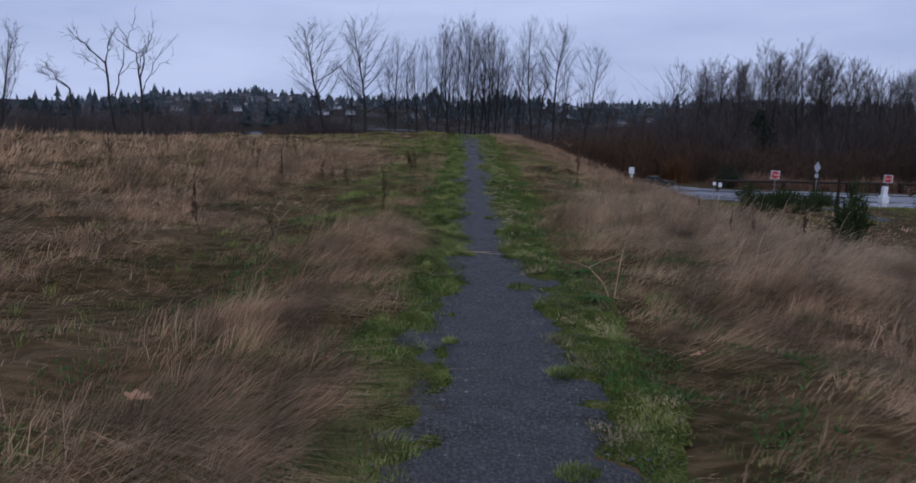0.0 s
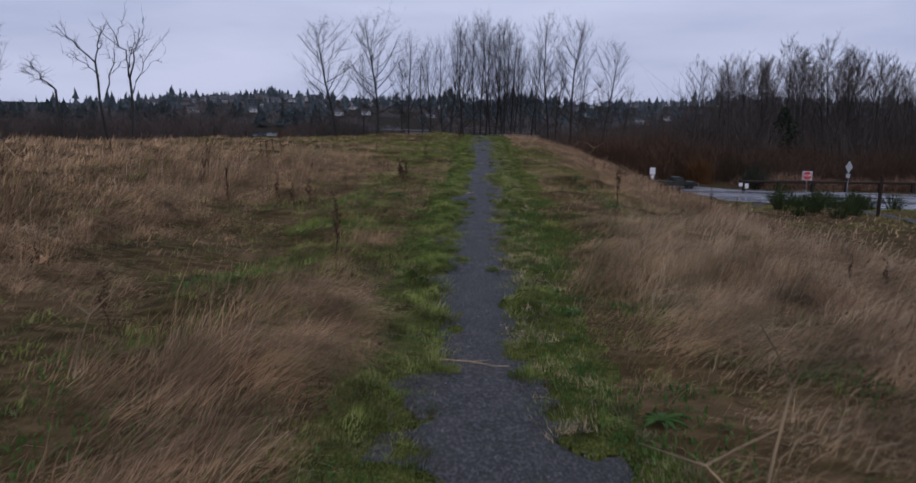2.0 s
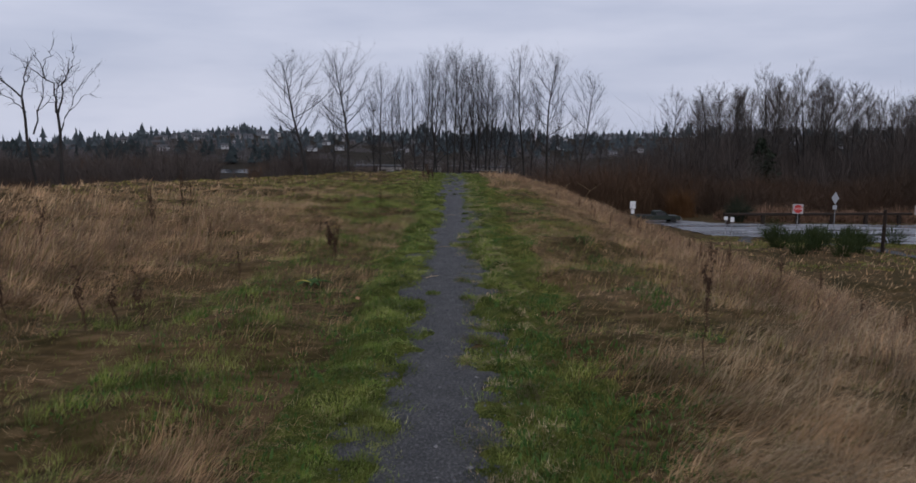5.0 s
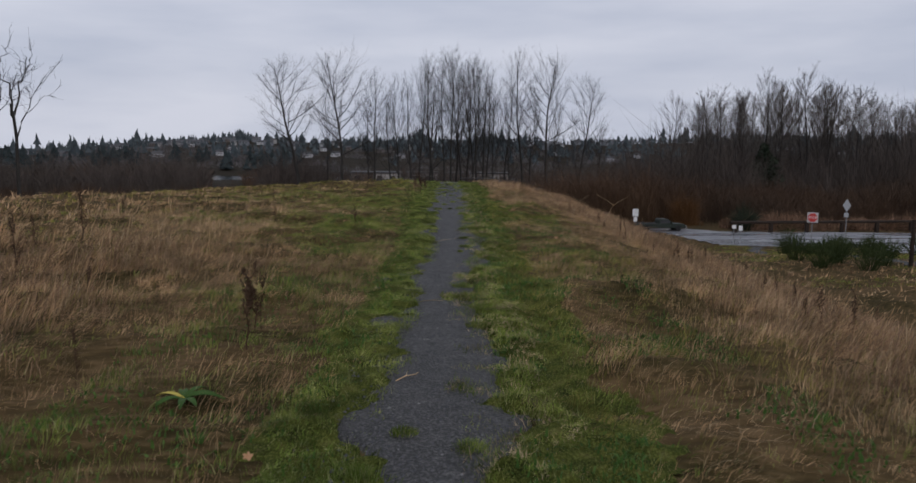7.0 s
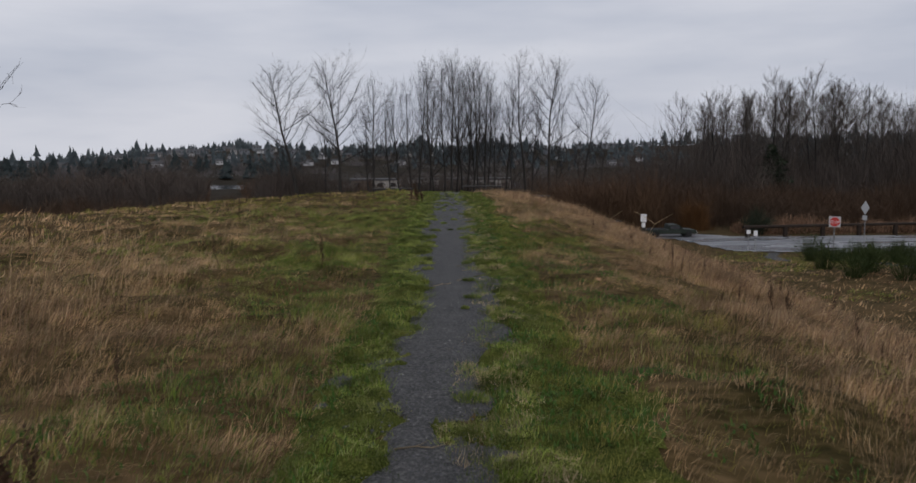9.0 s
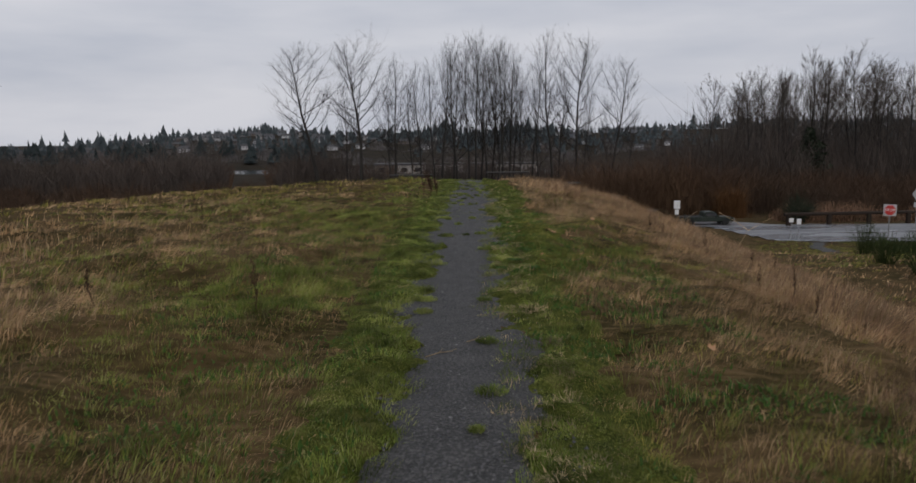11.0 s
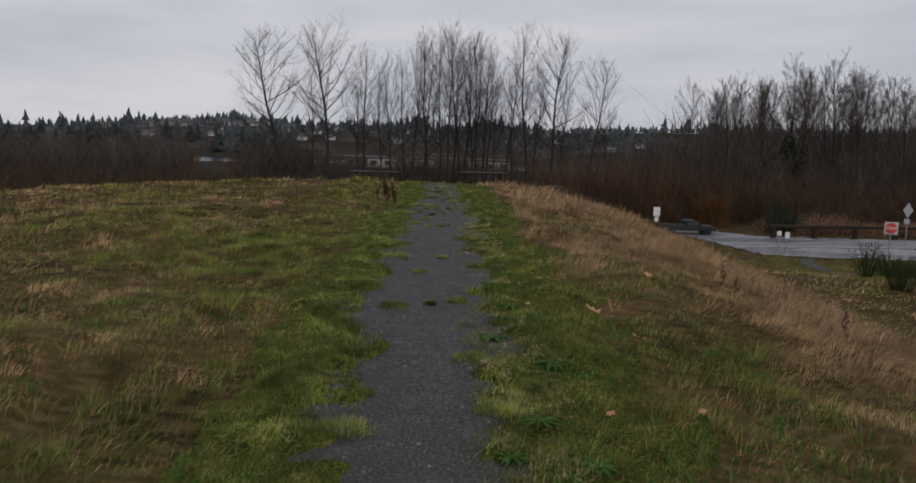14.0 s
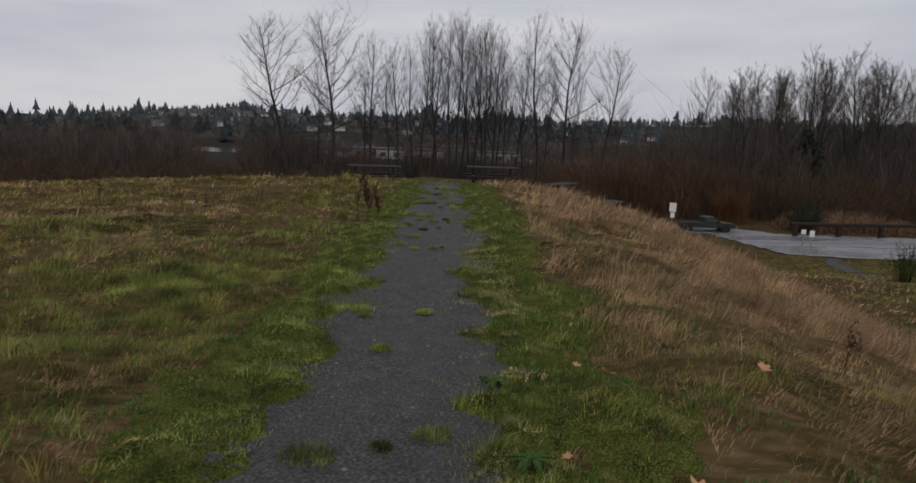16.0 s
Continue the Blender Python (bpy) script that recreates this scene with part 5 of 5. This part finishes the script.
def weed(x, y, k, scale=1.0, turn=0.0, lean=0.0):
    t = thing("dead_dock", x, y, "dead brown dock stalk with rough seed heads in the grass" if k < 3 else "bushy dead brown weed in the grass", "weed", "dead weeds", 0)
    t.matrix_basis = pose(x, y, float(height(x, y)), 0, lean, turn)
    t.scale = (scale,) * 3
    mesh_part("stalk", DOCKS[k][0], t)
    for me in DOCKS[k][1]:
        mesh_part("side_shoot", me, t)
    tagged(mesh_part("chaff", DOCKS[k][2], t, "rough brown seed chaff"), kind="stuff")


for x, y, k, s in ((-.99, 8.65, 2, 1.3), (-1.14, 14.3, 3, 1.1), (-1.10, 14.32, 1, .65), (-3.68, 17.4, 1, 1.0), (.89, 23.53, 2, .42), (-.82, 29.6, 3, 1.45), (-.95, 29.8, 1, .95), (-.70, 29.5, 3, 1.1),
                   (-2.1, 11.4, 2, 1.0), (-2.0, 11.6, 2, .9), (-1.8, 11.5, 2, .95), (1.25, 10.6, 0, .8), (3.4, 8.9, 2, 1.2), (3.7, 8.9, 2, 1.1),
                   (2.9, 15.5, 2, 1.0), (3.0, 15.2, 2, .9), (3.3, 14.6, 2, 1.0), (3.6, 14.4, 2, .9), (-1.02, 13.7, 2, 1.0), (-3.5, 15.9, 1, .9), (2.2, 4.6, 0, 1.1), (-1.2, 19.5, 2, .9)):
    weed(x, y, k, s, 77 * x, 6)
for k in range(110):
    right = k % 5 > 1
    x = rng.uniform(2.2, 4.6) if right else rng.uniform(-7.5, -1.4)
    y = rng.uniform(4, 26) if right else rng.uniform(6, 36)
    weed(x, y, 2 if right else int(rng.integers(1, 3)), rng.uniform(0.45, 0.85), rng.uniform(0, 360), rng.uniform(0, 14))


def bent_stem(x, y, tall, lean, turn):
    """A pale dead stem with a kinked side shoot."""
    t = thing("pale_stem", x, y, "pale bent dead stem above the grass", "weed", "pale dead stems", turn)
    main = [(0, 0, -0.03), (lean * 0.2, 0, tall * 0.4), (lean * 0.5, 0.02, tall * 0.75), (lean * 1.1, 0.03, tall)]
    side = [main[2], (lean * 0.2, 0.03, tall * 0.9), (-lean * 0.2, 0.05, tall * 1.05)]
    mesh_part("stem", raw("stem", *tube(main, [.0046, .0040, .0030, .0016], 6), M_STRAW, False), t)
    mesh_part("side_shoot", raw("side_shoot", *tube(side, [.0030, .0024, .0014], 5), M_STRAW, False), t)


for x, y, h, l, r in ((.77, 5.45, .52, .12, 0), (.75, 5.40, .26, -.30, 10), (2.5, 22.3, .55, .38, -10), (2.1, 23.0, .45, .30, 5),
                      (-1.5, 6.2, .30, .15, 40)):
    bent_stem(x, y, h, l, r)


def fallen_stem(x, y, long, turn):
    """A thin dead stem that lies on the gravel, kinked once, with a short fork."""
    t = thing("fallen_stem", x, y, "thin pale dead stem lying on the gravel", "twig", "stems on the path", turn, float(height(x, y)) + 0.016)
    main = [(0, 0, 0), (long * 0.45, 0.012, 0.006), (long * 0.8, 0.004, 0.004), (long, 0.02, 0.008)]
    mesh_part("stem", raw("stem", *tube(main, [.0026, .0024, .0018, .0010], 6), M_STRAW, False), t)
    mesh_part("fork", raw("fork", *tube([main[1], (long * 0.7, 0.05, 0.012)], [.0016, .0008], 5), M_STRAW, False), t)


for x, y, h, r in ((-.12, 18.67, .20, 35), (.08, 18.96, .14, 25), (-.16, 6.65, .31, -19), (-.16, 15.06, .18, -1), (-.24, 3.59, .09, -65), (-.19, 13.19, .16, 44), (-.52, 20.30, .30, 56)):
    fallen_stem(x, y, h, r)


def broom_shrub(x, y, tall, count, spread_by, label, mat=None):
    r = np.random.default_rng(int(x * 100))
    pile = Pile()
    for k in range(count):
        a, f = r.uniform(0, 6.28), r.random() ** 0.6
        root = np.array([math.cos(a) * f * spread_by * 0.35, math.sin(a) * f * spread_by * 0.35, -0.05])
        tip = np.array([math.cos(a) * f * spread_by, math.sin(a) * f * spread_by, tall * r.uniform(0.6, 1.1) * (1.1 - 0.5 * f)]) + r.normal(0, .05, 3) * tall
        mid = (root + tip) / 2 + np.array([0, 0, 0.12 * tall])
        pile.add(*tube([root, mid, tip], [0.012, 0.008, 0.003], 3))
        for q in range(5):
            s = mid + (tip - mid) * r.random()
            e = s + (tip - mid) * 0.35 + r.normal(0, 0.06, 3) * tall
            pile.add(*tube([s, e], [0.010, 0.003], 3))
    t = thing("broom_shrub", x, y, label, "shrub", "broom shrubs")
    tagged(mesh_part("foliage", pile.mesh("foliage", mat or M_BROOM), t), kind="stuff")


broom_shrub(4.05, 9.2, 0.78, 60, 0.22, "narrow dark green broom shrub on the slope")
for x, y, s in ((19.0, 52.9, 1.9), (20.2, 53.2, 1.3), (21.2, 52.6, 1.4), (22.4, 53.2, 1.5), (23.6, 53.0, 1.4), (24.6, 54, 1.3), (20.8, 50.2, 1.2), (22.2, 49.6, 1.4), (23.4, 50.4, 1.2), (24.8, 50.0, 1.3), (19.6, 51.2, 1.0), (16.5, 46, 1.5), (17.7, 44.5, 1.4), (16.4, 43.2, 1.1), (18.6, 46.5, 1.4), (18.1, 42.5, 1.2), (19.6, 44, 1.3)):
    broom_shrub(x, y, 0.85 * s, 90, 0.9, "dark green broom shrub below the bank")
broom_shrub(27.0, 80.2, 2.2, 260, 1.5, "dark evergreen shrub behind the log rail", M_EVERGREEN)


def maple_leaf(k):
    """A dry lobed leaf, curled at its edges, with its stem."""
    r = np.random.default_rng(300 + k)
    bm = bmesh.new()
    lobes = 5
    mid = bm.verts.new((0, 0, 0.012))
    ring = []
    for i in range(lobes * 4):
        a = -2.35 + 4.7 * i / (lobes * 4 - 1)
        rad = 0.042 * (1.0 if i % 4 in (1, 2) else 0.70) * (1.0 + 0.25 * math.cos(a)) * r.uniform(0.85, 1.1)
        ring.append(bm.verts.new((rad * math.sin(a), rad * math.cos(a), 0.012 + 0.35 * rad * r.random())))
    for i in range(len(ring) - 1):
        bm.faces.new((mid, ring[i], ring[i + 1]))
    bm.faces.new((mid, ring[-1], ring[0]))
    top = bmesh.ops.extrude_face_region(bm, geom=bm.faces[:])
    bmesh.ops.translate(bm, vec=(0, 0, 0.0015), verts=[v for v in top["geom"] if isinstance(v, bmesh.types.BMVert)])
    return bm


def fallen(x, y, k, scale, lift=0.06):
    t = thing("maple_leaf", x, y, "dry orange-brown maple leaf lying in the grass", "leaf", "fallen leaves", 130 * k)
    t.matrix_basis = pose(x, y, float(height(x, y) + cover(x, y)) + lift, 25 * math.sin(k), 20 * math.cos(k * 1.7), 130 * k)
    t.scale = (scale,) * 3
    part("blade", maple_leaf(k), M_LEAF, t)
    part("stem", rod(0.0018, 0.06, (0, -0.005, 0.012), 5, pose(0, 0, 0, 95, 0, 0)), M_STALK, t)


for k, (x, y, s) in enumerate(((.91, 23.1, 1.1), (1.06, 22.64, .9), (-.70, 3.9, .8), (-1.27, 3.45, 1.1), (.68, 21.47, .42),
                               (.66, 21.22, .45), (1.03, 21.55, .45), (.9, 4.2, .9), (-2.9, 8.4, 1.2), (1.28, 18.65, .7), (.75, 24.4, .6), (.81, 23.98, .7), (.58, 23.36, .5),
                               (.47, 24.08, .6), (1.5, 24.2, .8))):
    fallen(x, y, k, s)


def rosette(x, y, seed, count, size, yellow=-1):
    """A low broad-leaved weed: arching strap leaves round one root, perhaps one of them turned yellow."""
    label = "low broad-leaved weed with arching leaves, one turned yellow" if yellow >= 0 else "low dark green broad-leaved weed in the turf"
    t = thing("broadleaf_weed", x, y, label, "weed", "broad-leaved weeds")
    t.matrix_basis = pose(x, y, float(height(x, y) + cover(x, y)) - 0.006)
    r = np.random.default_rng(seed)
    for k in range(count):
        a, long, wide = k * 6.3 / count + r.uniform(-.25, .25), size * r.uniform(0.6, 1.15), size * r.uniform(0.055, 0.095)
        bm = bmesh.new()
        rows = []
        for q in range(7):
            f = q / 6
            c = Vector((math.cos(a) * long * f, math.sin(a) * long * f, 0.02 + 0.55 * long * f - 0.55 * long * f * f))
            across = Vector((-math.sin(a), math.cos(a), 0)) * wide * (0.25 + 1.1 * math.sin(math.pi * min(1, f * 0.92 + 0.05)))
            rows.append([bm.verts.new(c - across + Vector((0, 0, 0.006))), bm.verts.new(c), bm.verts.new(c + across + Vector((0, 0, 0.006)))])
        for p, q in zip(rows, rows[1:]):
            bm.faces.new((p[0], p[1], q[1], q[0]))
            bm.faces.new((p[1], p[2], q[2], q[1]))
        top = bmesh.ops.extrude_face_region(bm, geom=bm.faces[:])
        bmesh.ops.translate(bm, vec=(0, 0, 0.0012), verts=[v for v in top["geom"] if isinstance(v, bmesh.types.BMVert)])
        part("leaf", bm, M_YELLOW if k == yellow else M_DARKGREEN, t, "yellowed leaf" if k == yellow else "")


rosette(-1.07, 12.9, 500, 9, 0.16, 4)
for k, (x, y, s) in enumerate(((.33, 22.72, .10), (.47, 23.4, .09), (.59, 22.33, .10), (.39, 24.18, .09), (.44, 21.52, .08), (.58, 21.17, .09), (.32, 21.26, .07), (.66, 6.1, .10), (.62, 5.2, .11), (.50, 7.4, .08))):
    rosette(x, y, 510 + k, 11, s)
fallen(-.62, 12.24, 20, 0.5, 0.03)
